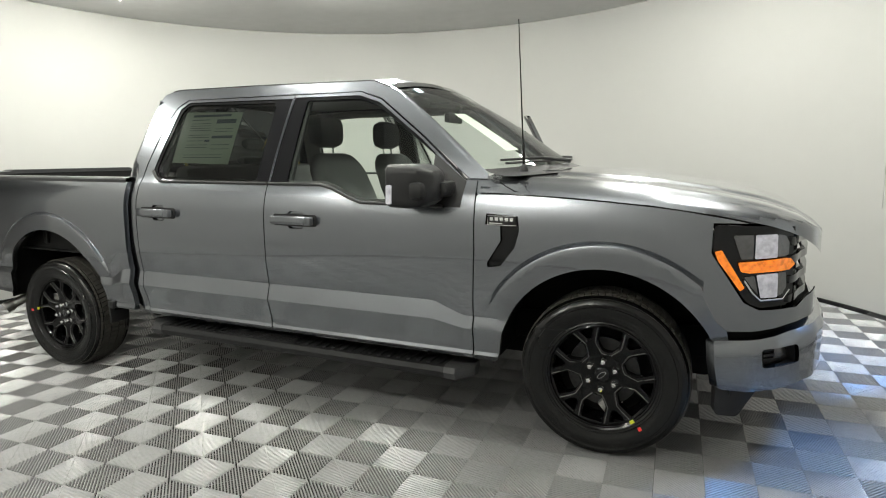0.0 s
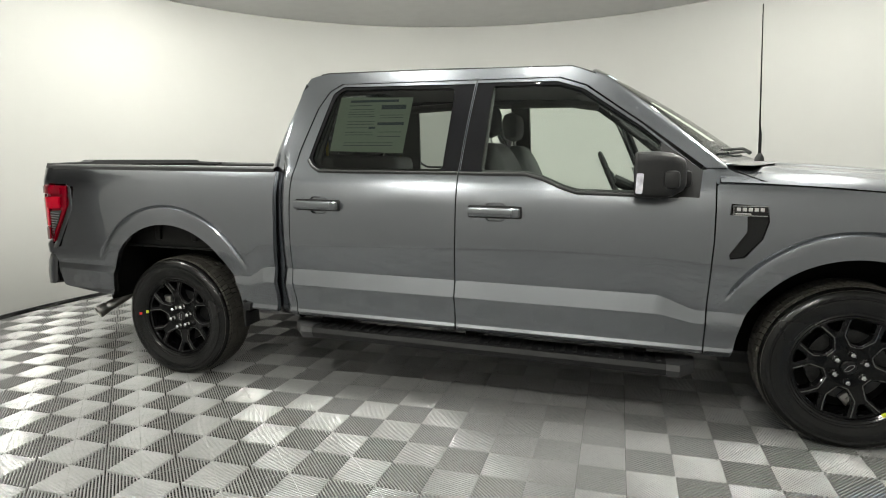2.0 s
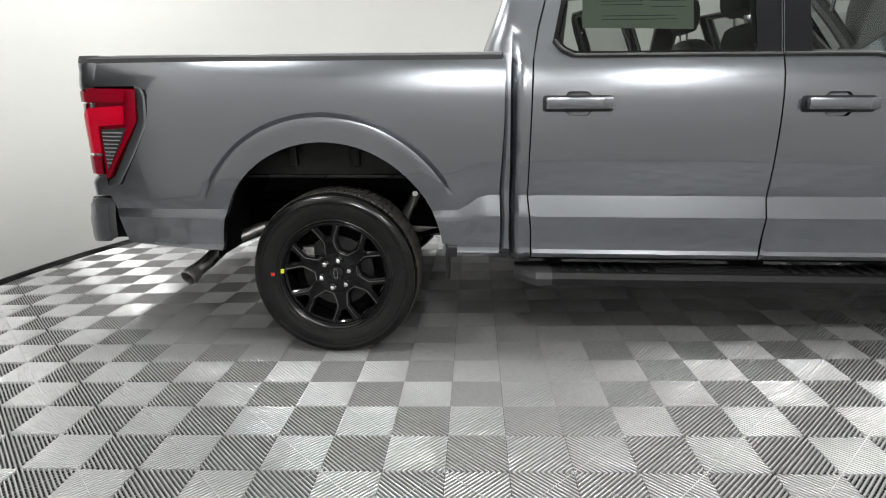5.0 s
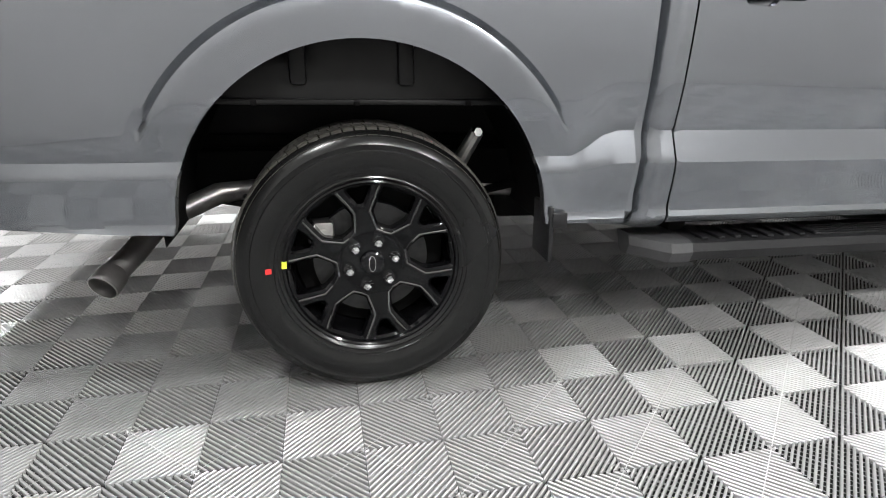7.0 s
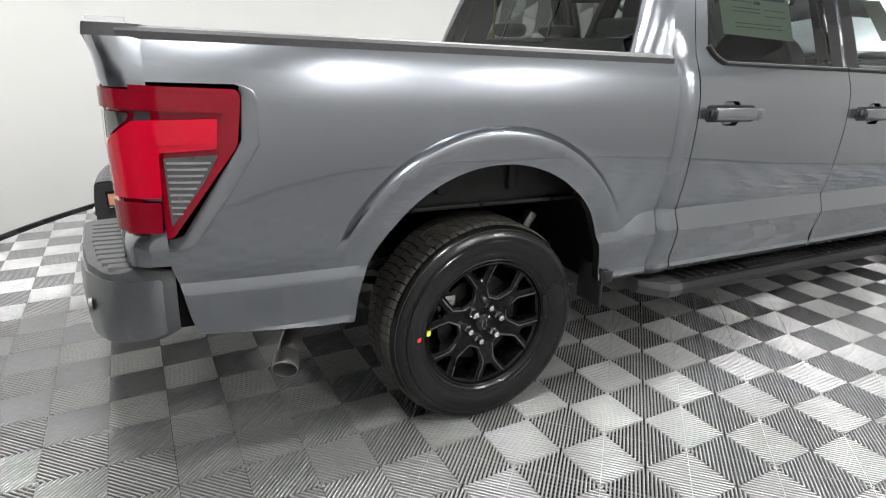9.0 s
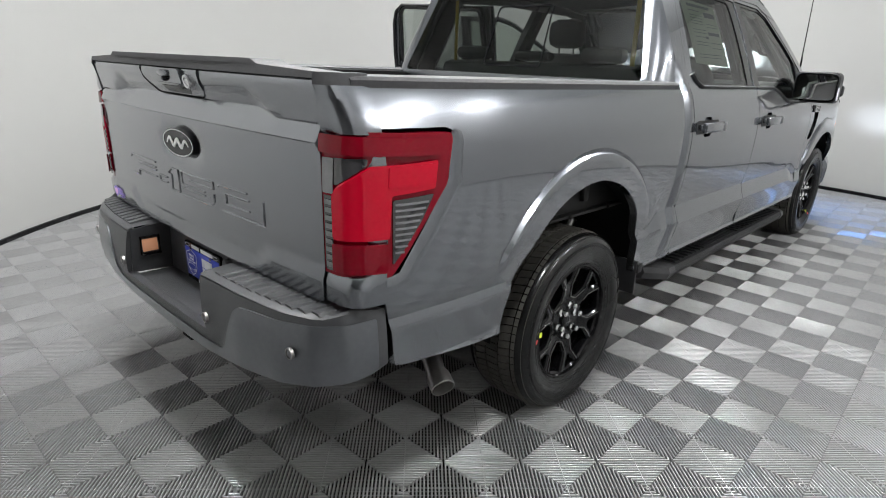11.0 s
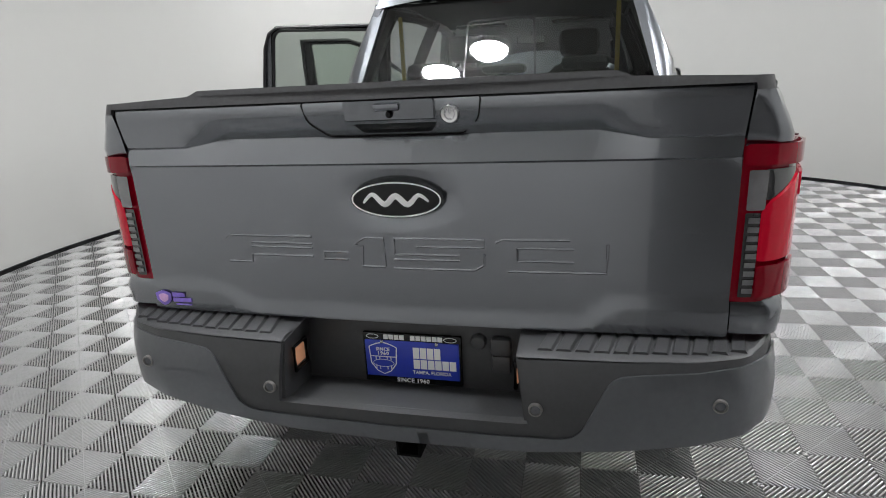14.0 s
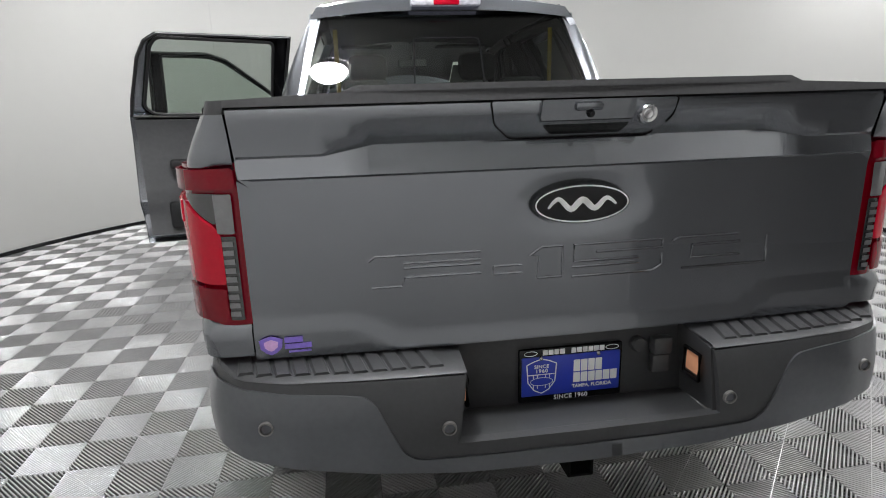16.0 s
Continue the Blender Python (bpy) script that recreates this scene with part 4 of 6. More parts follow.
def wheel(place, turn):
    w = new("wheel")
    w.location = place
    w.parent = truck
    prof = [(0.262, -0.110), (0.264, -0.118), (0.271, -0.123), (0.276, -0.1275), (0.280, -0.1255), (0.288, -0.1285), (0.290, -0.1315), (0.293, -0.1320), (0.306, -0.1365), (0.309, -0.1385), (0.335, -0.142), (0.350, -0.1418), (0.353, -0.1375), (0.362, -0.1385), (0.366, -0.1405), (0.380, -0.134), (0.392, -0.123), (0.3985, -0.108), (0.401, -0.088), (0.401, 0.0), (0.401, 0.088),
            (0.3985, 0.108), (0.392, 0.123), (0.38, 0.133), (0.335, 0.140), (0.285, 0.128), (0.262, 0.110)]
    tyre = part("tyre", seated(fixed_normals(lathe(prof, 128))), RUBBER, w, "black road tyre with moulded sidewall")
    # tread blocks: four grooves round, slots across, shoulder blocks carried down the sidewall
    bm = bmesh.new()
    n = 76
    for k in range(n):
        for (y0, y1, r0, r1, skew) in ((-0.127, -0.088, 0.3890, TR - 0.003, 0.0), (-0.081, -0.032, TR - 0.001, TR, 0.35), (-0.026, 0.026, TR, TR, 0.0), (0.032, 0.081, TR, TR - 0.001, 0.35), (0.088, 0.127, TR - 0.003, 0.3890, 0.0)):
            a0, a1 = 2 * math.pi * (k + 0.07) / n, 2 * math.pi * (k + 0.93) / n
            sk = 2 * math.pi / n * skew
            top, low = [], []
            for a, y, r in ((a0, y0, r0), (a1, y0, r0), (a1 + sk, y1, r1), (a0 + sk, y1, r1)):
                top.append(bm.verts.new((r * math.cos(a), y, r * math.sin(a))))
                low.append(bm.verts.new(((r - 0.012) * math.cos(a), y * (0.985 if abs(y) < 0.12 else 0.95), (r - 0.012) * math.sin(a))))
            bm.faces.new(top)
            for i in range(4):
                bm.faces.new((top[i], top[(i + 1) % 4], low[(i + 1) % 4], low[i]))
    part("tread", seated(fixed_normals(bm)), TREAD, w, "blocked tyre tread", smooth=False)
    marks = []
    for base, count, step in ((62, 9, 6.6), (-128, 8, 6.2)):
        for i in range(count):
            if base > 0 and i == 7:
                continue
            hgt = 0.018 if i % 3 else 0.024
            marks += [arc_bar(0.330, base + i * step + 1.2, 0.007, hgt), arc_bar(0.330 + hgt / 2 - 0.003, base + i * step, 0.022, 0.005), arc_bar(0.330 - hgt / 2 + 0.003, base + i * step, 0.022, 0.005)]
    for base in (8, 160, -40, -172):
        for i in range(9):
            marks.append(arc_bar(0.362 + 0.006 * (i % 2), base + i * 3.4, 0.018, 0.006, 0.003))
    part("sidewall_marking", seated(join(*marks)), RUBBER, w, "raised moulded marking")["kind"] = "stuff"
    part("paint_dot", seated(arc_bar(0.303, 177.5, 0.016, 0.016, 0.003)), DOT_RED, w, "red paint dot")
    part("paint_mark", arc_bar(0.2405, 174.5, 0.019, 0.013, 0.0085), DOT_YELLOW, w, "yellow paint mark")
    part("rim", fixed_normals(lathe([(0.240, -0.104), (RIM_R + 0.001, -0.116), (RIM_R, -0.121), (0.241, -0.123), (0.236, -0.119), (0.233, -0.109), (0.238, -0.104), (0.234, -0.095), (0.226, -0.070), (0.220, -0.02), (0.214, 0.10), (0.240, 0.115)], 96)), RIM, w, "gloss black rim")
    part("spokes", spoke_face(), RIM, w, "cast face with six forked spokes", angle=20)
    # raised ribs that follow the windows' edges
    for k in range(6):
        at = 8 + 60 * k
        edge = [(0.229, -15.2), (0.190, -18.6), (0.157, -22.2), (0.130, -19.0), (0.101, -12.5), (0.097, 0), (0.101, 12.5), (0.130, 19.0), (0.157, 22.2), (0.190, 18.6), (0.229, 15.2)]
        part("spoke_edge", tube([(polar(r, at + d)[0], face_y(r) - 0.0005, polar(r, at + d)[1]) for r, d in edge], 0.0042, 8), RIM_EDGE, w, "glossy raised spoke edge")
    part("hub", fixed_normals(lathe([(0.001, -0.088), (0.034, -0.088), (0.036, -0.084), (0.086, -0.0845), (0.092, -0.080), (0.094, -0.03)], 48)), RIM, w)
    part("centre_cap", fixed_normals(lathe([(0.001, -0.097), (0.028, -0.096), (0.034, -0.092), (0.036, -0.086)], 32)), GLOSSBLACK, w, "centre cap with a plain oval")
    bm = bmesh.new()
    out = [bm.verts.new((0.010 * math.cos(2 * math.pi * i / 28), -0.0985, 0.024 * math.sin(2 * math.pi * i / 28))) for i in range(28)]
    inn = [bm.verts.new((0.0085 * math.cos(2 * math.pi * i / 28), -0.0985, 0.0222 * math.sin(2 * math.pi * i / 28))) for i in range(28)]
    for i in range(28):
        bm.faces.new((out[i], out[(i + 1) % 28], inn[(i + 1) % 28], inn[i]))
    part("cap_oval", fixed_normals(bm), CHROME, w, "silver oval outline")
    for k in range(6):
        x, z = polar(0.0665, 14 + 60 * k)
        part("lug_nut", fixed_normals(lathe([(0.001, -0.121), (0.007, -0.1203), (0.0115, -0.1165), (0.0138, -0.112), (0.0138, -0.099), (0.0185, -0.092), (0.0185, -0.084)], 6, centre=(x, 0, z))), CHROME, w, "chrome lug nut", smooth=False)
    part("brake_disc", fixed_normals(lathe([(0.06, -0.040), (0.165, -0.040), (0.165, -0.012), (0.06, -0.012)], 48)), DISC, w, "dark steel brake disc")
    part("caliper", join(boxed((-0.175, -0.062, 0.03), (-0.10, 0.0, 0.12), 0.012), boxed((-0.16, -0.070, 0.045), (-0.12, -0.05, 0.10), 0.006)), STEEL, w, "grey brake caliper")
    part("barrel_back", fixed_normals(lathe([(0.001, 0.0), (0.216, 0.0), (0.216, 0.025)], 40)), DARK, w)
    w.rotation_euler = (0, 0, turn)
    return w


RIGHT_Y = -0.845
rear_right = wheel((0.0, RIGHT_Y, WZ), 0)
copy_thing(rear_right, pose(WB, RIGHT_Y, WZ, 0, -131, 0))
for x in (0.0, WB):
    copy_thing(rear_right, pose(x, -RIGHT_Y, WZ, 0, 40, 180))

# ---- underbody and wheelhouses ----
for ax, az, r in (REAR_ARCH, FRONT_ARCH):
    R = r + 0.035
    liner = grid([-0.30 + 0.05 * k for k in range(12)], range(41), lambda t, k: Vector((ax + R * math.cos(radians(-3 + 186 * k / 40)), -0.955 + (t + 0.30) * 0.98, az + R * math.sin(radians(-3 + 186 * k / 40)))))
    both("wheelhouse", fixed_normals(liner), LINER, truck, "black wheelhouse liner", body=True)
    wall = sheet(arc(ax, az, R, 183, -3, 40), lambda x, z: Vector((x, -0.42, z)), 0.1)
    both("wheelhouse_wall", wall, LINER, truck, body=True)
# greyish panel taken to near black, wheelhouse shade put into its colour
WING = mat("shade_dark_inner_wing", (0.008, 0.008, 0.0078), 0.5, spec=0.2, grain=0.15, scale=20, stain=0.25, stain_scale=5)
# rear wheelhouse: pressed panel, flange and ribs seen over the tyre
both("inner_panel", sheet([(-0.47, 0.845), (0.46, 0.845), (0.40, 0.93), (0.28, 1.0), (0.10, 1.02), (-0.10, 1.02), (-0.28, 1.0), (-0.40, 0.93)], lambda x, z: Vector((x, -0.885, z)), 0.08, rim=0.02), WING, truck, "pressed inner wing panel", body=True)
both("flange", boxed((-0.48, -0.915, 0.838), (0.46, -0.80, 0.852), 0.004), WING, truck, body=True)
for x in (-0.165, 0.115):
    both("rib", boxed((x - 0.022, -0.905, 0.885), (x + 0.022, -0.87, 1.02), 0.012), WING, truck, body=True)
for x in (-0.28, -0.02, 0.28):
    both("flange_bolt", boxed((x - 0.008, -0.919, 0.836), (x + 0.008, -0.900, 0.850), 0.003), DARK, truck, body=True)
both("shock_absorber", join(tube([(0.36, -0.70, 0.74), (0.24, -0.66, 0.52), (0.20, -0.64, 0.42)], [0.022, 0.03, 0.03], 12)), STEEL, truck, "grey shock absorber", body=True)
both("shock_bolt", fixed_normals(lathe([(0.001, -0.735), (0.014, -0.735), (0.016, -0.71), (0.016, -0.69)], 6, centre=(0.355, 0, 0.742))), CHROME, truck, "shiny bolt head", body=True)
part("rear_axle", join(tube([(0, -0.72, 0.40), (0, 0.72, 0.40)], 0.045, 14), fixed_normals(lathe([(0.001, -0.14), (0.10, -0.10), (0.14, 0.0), (0.10, 0.10), (0.001, 0.14)], 20, centre=(0, 0, 0.40)))), DARK, truck, "dark axle and differential")
both("leaf_spring", join(*[tube([(-0.62 + 0.06 * k, -0.60, 0.56 - 0.01 * k), (0.0, -0.60, 0.44 - 0.012 * k), (0.66 - 0.08 * k, -0.60, 0.56 - 0.01 * k)], 0.012, 6) for k in range(3)]), DARK, truck)
both("frame_rail", boxed((-1.0, -0.53, 0.50), (4.3, -0.45, 0.66), 0.01), DARK, truck, "dark chassis rail", body=True)
part("underbody", join(boxed((0.70, -0.86, 0.47), (3.16, 0.86, 0.56), 0.02), boxed((0.5, -0.40, 0.36), (2.6, -0.05, 0.50), 0.04), boxed((2.3, -0.35, 0.33), (4.2, 0.35, 0.52), 0.05), boxed((4.18, -0.80, 0.50), (4.42, 0.80, 0.95), 0.03), boxed((-1.0, -0.45, 0.62), (0.7, 0.45, 0.70), 0.01)), DARK, truck, "dark underside", body=True)
pipe = [(1.6, -0.35, 0.42), (0.55, -0.50, 0.50), (0.30, -0.50, 0.52), (-0.25, -0.50, 0.54), (-0.45, -0.61, 0.55), (-0.60, -0.70, 0.50), (-0.665, -0.80, 0.43), (-0.705, -0.872, 0.394)]
exhaust = part("exhaust_pipe", tube(pipe, 0.034, 16), STEEL, truck, "dull steel exhaust pipe")
tip = lathe([(0.036, 0.06), (0.041, 0.045), (0.042, 0.0), (0.038, -0.001), (0.036, 0.03), (0.034, 0.055)], 28, "x")
bmesh.ops.transform(tip, matrix=Matrix.Translation((-0.718, -0.912, 0.376)) @ Matrix.Rotation(radians(68), 4, "Z") @ Matrix.Rotation(radians(-24), 4, "Y"), verts=tip.verts)
part("exhaust_tip", fixed_normals(tip), STEEL, truck, "round steel exhaust tip")
both("mud_flap", join(boxed((0.508, -0.978, 0.395), (0.522, -0.84, 0.56), 0.004), boxed((0.515, -0.985, 0.50), (0.56, -0.955, 0.545), 0.004)), BLACK, truck, "black mud guard behind the rear wheel", body=True)


# ---- bed ----
def rail_cap():
    bm = bmesh.new()
    rows = []
    for k in range(31):
        x = -1.05 + 1.81 * k / 30
        w = half_width(x, 1.333)
        rows.append([bm.verts.new((x, -y, z)) for y, z in ((w + 0.001, 1.331), (w + 0.001, 1.350), (w - 0.008, 1.359), (w - 0.03, 1.364), (0.87, 1.364), (0.85, 1.352), (0.85, 1.33))])
    for a, b in zip(rows, rows[1:]):
        for k in range(6):
            bm.faces.new((a[k], b[k], b[k + 1], a[k + 1]))
    return capped(fixed_normals(bm))


both("bed_rail_cap", join(rail_cap()), CAPPLASTIC, truck, "black plastic rail cap", body=True)
both("bed_wall", boxed((-1.05, -0.86, 0.90), (0.76, -0.80, 1.345), 0.01), DARK, truck, "inner bed wall", body=True)
part("bed_floor", boxed((-1.05, -0.81, 0.86), (0.77, 0.81, 0.90), 0.004), DARK, truck, "dark bed floor", body=True)
part("bed_bulkhead", boxed((0.735, -0.80, 0.88), (0.768, 0.80, 1.338), 0.006), PAINT, truck, "front wall of the bed", body=True)
part("gate_inner", boxed((-1.075, -0.80, 0.78), (-1.03, 0.80, 1.36), 0.006), DARK, truck, "inner face of the tailgate", body=True)

CAP = [(-0.823, 1.3505), (0.823, 1.3505), (0.823, 1.366), (0.57, 1.376), (0.535, 1.390), (-0.535, 1.390), (-0.57, 1.376), (-0.823, 1.366)]
part("tailgate_cap", prism(densify(CAP, 0.08), lambda y, z, w: Vector((-1.146 + 0.0225 * (y / 0.83) ** 2 + w + 0.010 * min(1.0, max(0.0, (z - 1.362) / 0.01)), y, z)), 0.10), CAPPLASTIC, tailgate, "black cap along the top edge", body=True, angle=20)
corner = [bed_corner(1.345, k) for k in range(6)]
corner_poly = [(p.x - 0.001, p.y - 0.001) for p in corner] + [(-1.122, -0.8265), (-0.99, -0.8265)]
both("rail_corner_cap", prism(corner_poly, lambda x, y, w: Vector((x + 0.15 * w, y + 0.25 * w, 1.336 + w)), 0.030), CAPPLASTIC, truck, "black corner cap", body=True)

# tailgate handle panel, camera, lock
HP = rounded([(-0.178, 1.259), (0.178, 1.259), (0.222, 1.295), (0.232, 1.349), (-0.232, 1.349), (-0.222, 1.295)], 0.012)
gate_hole = rounded([(-0.098, 1.266), (0.078, 1.266), (0.102, 1.288), (-0.118, 1.288)], 0.006, 2)
grip = rounded([(-0.116, 1.300), (0.114, 1.300), (0.112, 1.346), (-0.118, 1.346)], 0.006)
grip_hole = rounded([(-0.119, 1.297), (0.117, 1.297), (0.115, 1.349), (-0.121, 1.349)], 0.006)


def lean(bm):
    for v in bm.verts:
        v.co.x -= flare(v.co.z)
    return bm


def flat_gate(poly, x, depth, **kw):
    return lean(prism(poly, lambda y, z, w: Vector((x + w, y, z)), depth))


part("handle_panel", gate_sheet(HP, 0.0025, 0.02, rim=0.004, holes=[gate_hole, grip_hole], creases=gate_creases), PAINT, tailgate, "dark grey handle panel", body=True)
part("handle_recess", gate_sheet(gate_hole, 0.004, 0.02, rim=0.003), GLOSSBLACK, tailgate, "black recess under the handle", body=True)
part("tailgate_handle", flat_gate(grip, -1.136, 0.02), PAINT, tailgate, "wide pull handle", body=True, angle=20)
part("panel_seam", tube([gate(y, z) + Vector((-0.004, 0, 0)) for y, z in densify([p for p in HP if p[1] < 1.35], 0.03, closed=False)], 0.0018, 6), DARK, tailgate, "dark seam round the handle panel", body=True)
part("camera_housing", lean(boxed((-1.147, -0.034, 1.320), (-1.125, 0.034, 1.338), 0.006)), PAINT, tailgate, "small camera housing", body=True)
part("camera_lens", lean(fixed_normals(lathe([(0.001, -1.150), (0.006, -1.150), (0.0085, -1.144), (0.0085, -1.12)], 20, "x", (0, -0.006, 1.312)))), GLOSSBLACK, tailgate, "round black lens", body=True)
part("lock_cylinder", lean(fixed_normals(lathe([(0.001, -1.132), (0.010, -1.133), (0.013, -1.131), (0.014, -1.136), (0.020, -1.137), (0.023, -1.132), (0.024, -1.11)], 32, "x", (0, -0.155, 1.308)))), CHROME, tailgate, "round bright lock", body=True)

# oval emblem: black field, white outline and a plain flourish
WHITE = mat("white_print", (0.80, 0.80, 0.80), 0.4, grain=0.02)


def ellipse(a, b, cy=0.0, cz=0.0, n=48):
    return [(cy + a * math.cos(2 * math.pi * k / n), cz + b * math.sin(2 * math.pi * k / n)) for k in range(n)]


emblem = part("emblem", prism(ellipse(0.124, 0.049, 0, LOGO_Z), lambda y, z, w: Vector((-1.132 + w, y, z)), 0.02), GLOSSBLACK, tailgate, "black oval emblem", body=True)


def flat_ring(a, b, t, x, cz):
    bm = bmesh.new()
    o = [bm.verts.new((x, y, z)) for y, z in ellipse(a, b, 0, cz, 56)]
    i = [bm.verts.new((x, y, z)) for y, z in ellipse(a - t, b - t, 0, cz, 56)]
    for k in range(56):
        bm.faces.new((o[k], i[k], i[(k + 1) % 56], o[(k + 1) % 56]))
    return fixed_normals(bm)


part("emblem_outline", flat_ring(0.121, 0.0465, 0.004, -1.1335, LOGO_Z), WHITE, tailgate, "white oval line", body=True)


def stroke(pts, x, r, flat=0.3):
    bm = tube([(x, y, z) for y, z in pts], r, 6)
    for v in bm.verts:
        v.co.x = x + (v.co.x - x) * flat
    return bm


def curve_pts(pts, n=6):
    out = []
    for i in range(len(pts) - 1):
        p = [Vector(pts[max(0, min(len(pts) - 1, i + d))]) for d in (-1, 0, 1, 2)]
        for k in range(n):
            t = k / n
            q = 0.5 * ((2 * p[1]) + (p[2] - p[0]) * t + (2 * p[0] - 5 * p[1] + 4 * p[2] - p[3]) * t * t + (3 * p[1] - p[0] - 3 * p[2] + p[3]) * t ** 3)
            out.append((q.x, q.y))
    return out + [tuple(pts[-1])]


z0 = LOGO_Z
# a plain flowing ribbon in the emblem's white
ribbon = curve_pts([(0.088, -0.008), (0.062, 0.014), (0.030, -0.012), (0.0, 0.010), (-0.032, -0.012), (-0.062, 0.012), (-0.088, -0.004)])
bm = tube([(-1.1340, y, z + z0) for y, z in ribbon], [0.003 + 0.006 * math.sin(math.pi * k / (len(ribbon) - 1)) for k in range(len(ribbon))], 6)
for v in bm.verts:
    v.co.x = -1.1340 + (v.co.x + 1.1340) * 0.3
part("emblem_ribbon", bm, WHITE, tailgate, "plain white ribbon shape", body=True)

# stamped relief across the tailgate: plain raised outlines
def relief(pts, w=0.006):
    return stroke([(y, z) for y, z in pts], 0, w, 0.5)


def gate_relief(lines, r=0.0036):
    out = []
    for ln in lines:
        ln = densify(ln, 0.04, closed=False)
        bm = tube([(gate(y, z).x - 0.0005, y, z) for y, z in ln], r, 6)
        out.append(bm)
    return join(*out)


zt, zb = 0.992, 0.912
stamps = [
    [[(0.53, zt - 0.012), (0.515, zt), (0.255, zt)], [(0.445, zt - 0.020), (0.255, zt - 0.020)], [(0.445, zt - 0.032), (0.255, zt - 0.032)], [(0.44, zt - 0.056), (0.255, zt - 0.056)], [(0.525, zb + 0.002), (0.45, zb + 0.002), (0.445, zt - 0.056)]],
    [[(0.222, zt - 0.042), (0.15, zt - 0.042)], [(0.222, zt - 0.062), (0.15, zt - 0.062)], [(0.222, zt - 0.042), (0.222, zt - 0.062)]],
    [[(0.13, zt - 0.020), (0.10, zt), (0.045, zt), (0.045, zb)], [(0.11, zb), (0.045, zb)], [(0.13, zt - 0.02), (0.105, zt - 0.024), (0.11, zb)]],
    [[(-0.225, zt), (0.015, zt), (0.015, zb + 0.036), (-0.16, zb + 0.036)], [(-0.225, zt), (-0.225, zt - 0.022), (-0.045, zt - 0.022)], [(-0.16, zb + 0.022), (0.02, zb + 0.022)], [(0.02, zb - 0.003), (-0.20, zb - 0.003), (-0.225, zb + 0.012), (-0.225, zt - 0.04)]],
    [[(-0.255, zt - 0.008), (-0.27, zt), (-0.44, zt)], [(-0.31, zt - 0.022), (-0.45, zt - 0.022)], [(-0.31, zt - 0.022), (-0.31, zb + 0.024), (-0.45, zb + 0.024)], [(-0.53, zt - 0.01), (-0.53, zb - 0.004), (-0.285, zb - 0.004)]],
]
for s in stamps:
    part("stamped_relief", gate_relief(s), PAINT, tailgate, body=True)

# dealer decal, lower corner of the gate
VIOLET = mat("violet_decal_ink", (0.24, 0.16, 0.62), 0.35, grain=0.1, scale=90)
PINK = mat("pink_decal_ink", (0.72, 0.45, 0.75), 0.35, grain=0.1, scale=90)
shield_poly = [(0.804, 0.802), (0.790, 0.808), (0.776, 0.812), (0.762, 0.808), (0.748, 0.802), (0.751, 0.780), (0.764, 0.768), (0.776, 0.763), (0.788, 0.768), (0.801, 0.780)]


def decal_at(poly, d):
    return prism(poly, lambda y, z, w: Vector((gate(0.72, 0.785).x - d + w, y, z)), 0.001)


decal = part("dealer_decal", decal_at(shield_poly, 0.004), VIOLET, tailgate, "small violet and pink dealer decal", body=True)
part("decal_bars", join(*[decal_at([(y0, z0), (y1, z0), (y1, z1), (y0, z1)], 0.0045) for y0, y1, z0, z1 in ((0.744, 0.700, 0.792, 0.806), (0.744, 0.680, 0.776, 0.789), (0.735, 0.682, 0.766, 0.771))]), VIOLET, tailgate, "violet bars", body=True)
part("decal_face", join(decal_at([(y * 0.6 + 0.776 * 0.4, z * 0.6 + 0.788 * 0.4) for y, z in shield_poly], 0.005)), PINK, tailgate, "pink shield face", body=True)


# ---- tail lamps ----
TAIL_PATH = [(-1.098, 0.820), (-1.099, 0.845), (-1.094, 0.872), (-1.083, 0.898), (-1.066, 0.918), (-1.04, 0.936), (-1.0, 0.953), (-0.95, 0.970), (-0.9, 0.977), (-0.85, 0.983), (-0.80, 0.988), (-0.74, 0.992)]
TAIL_S = [0.0]
for a, b in zip(TAIL_PATH, TAIL_PATH[1:]):
    TAIL_S.append(TAIL_S[-1] + math.dist(a, b))


def tail_at(d):
    def place(s, z):
        f = lambda v: (float(np.interp(v, TAIL_S, [p[0] for p in TAIL_PATH])), float(np.interp(v, TAIL_S, [p[1] for p in TAIL_PATH])))
        x, y = f(s)
        x1, y1 = f(min(s + 0.015, TAIL_S[-1]))
        x0_, y0_ = f(max(s - 0.015, 0))
        t = Vector((x1 - x0_, y1 - y0_, 0)).normalized()
        lean = -0.05 * max(0.0, z - 1.1)
        return Vector((x + d * (-t.y) - lean, -(y + d * t.x), z))
    return place


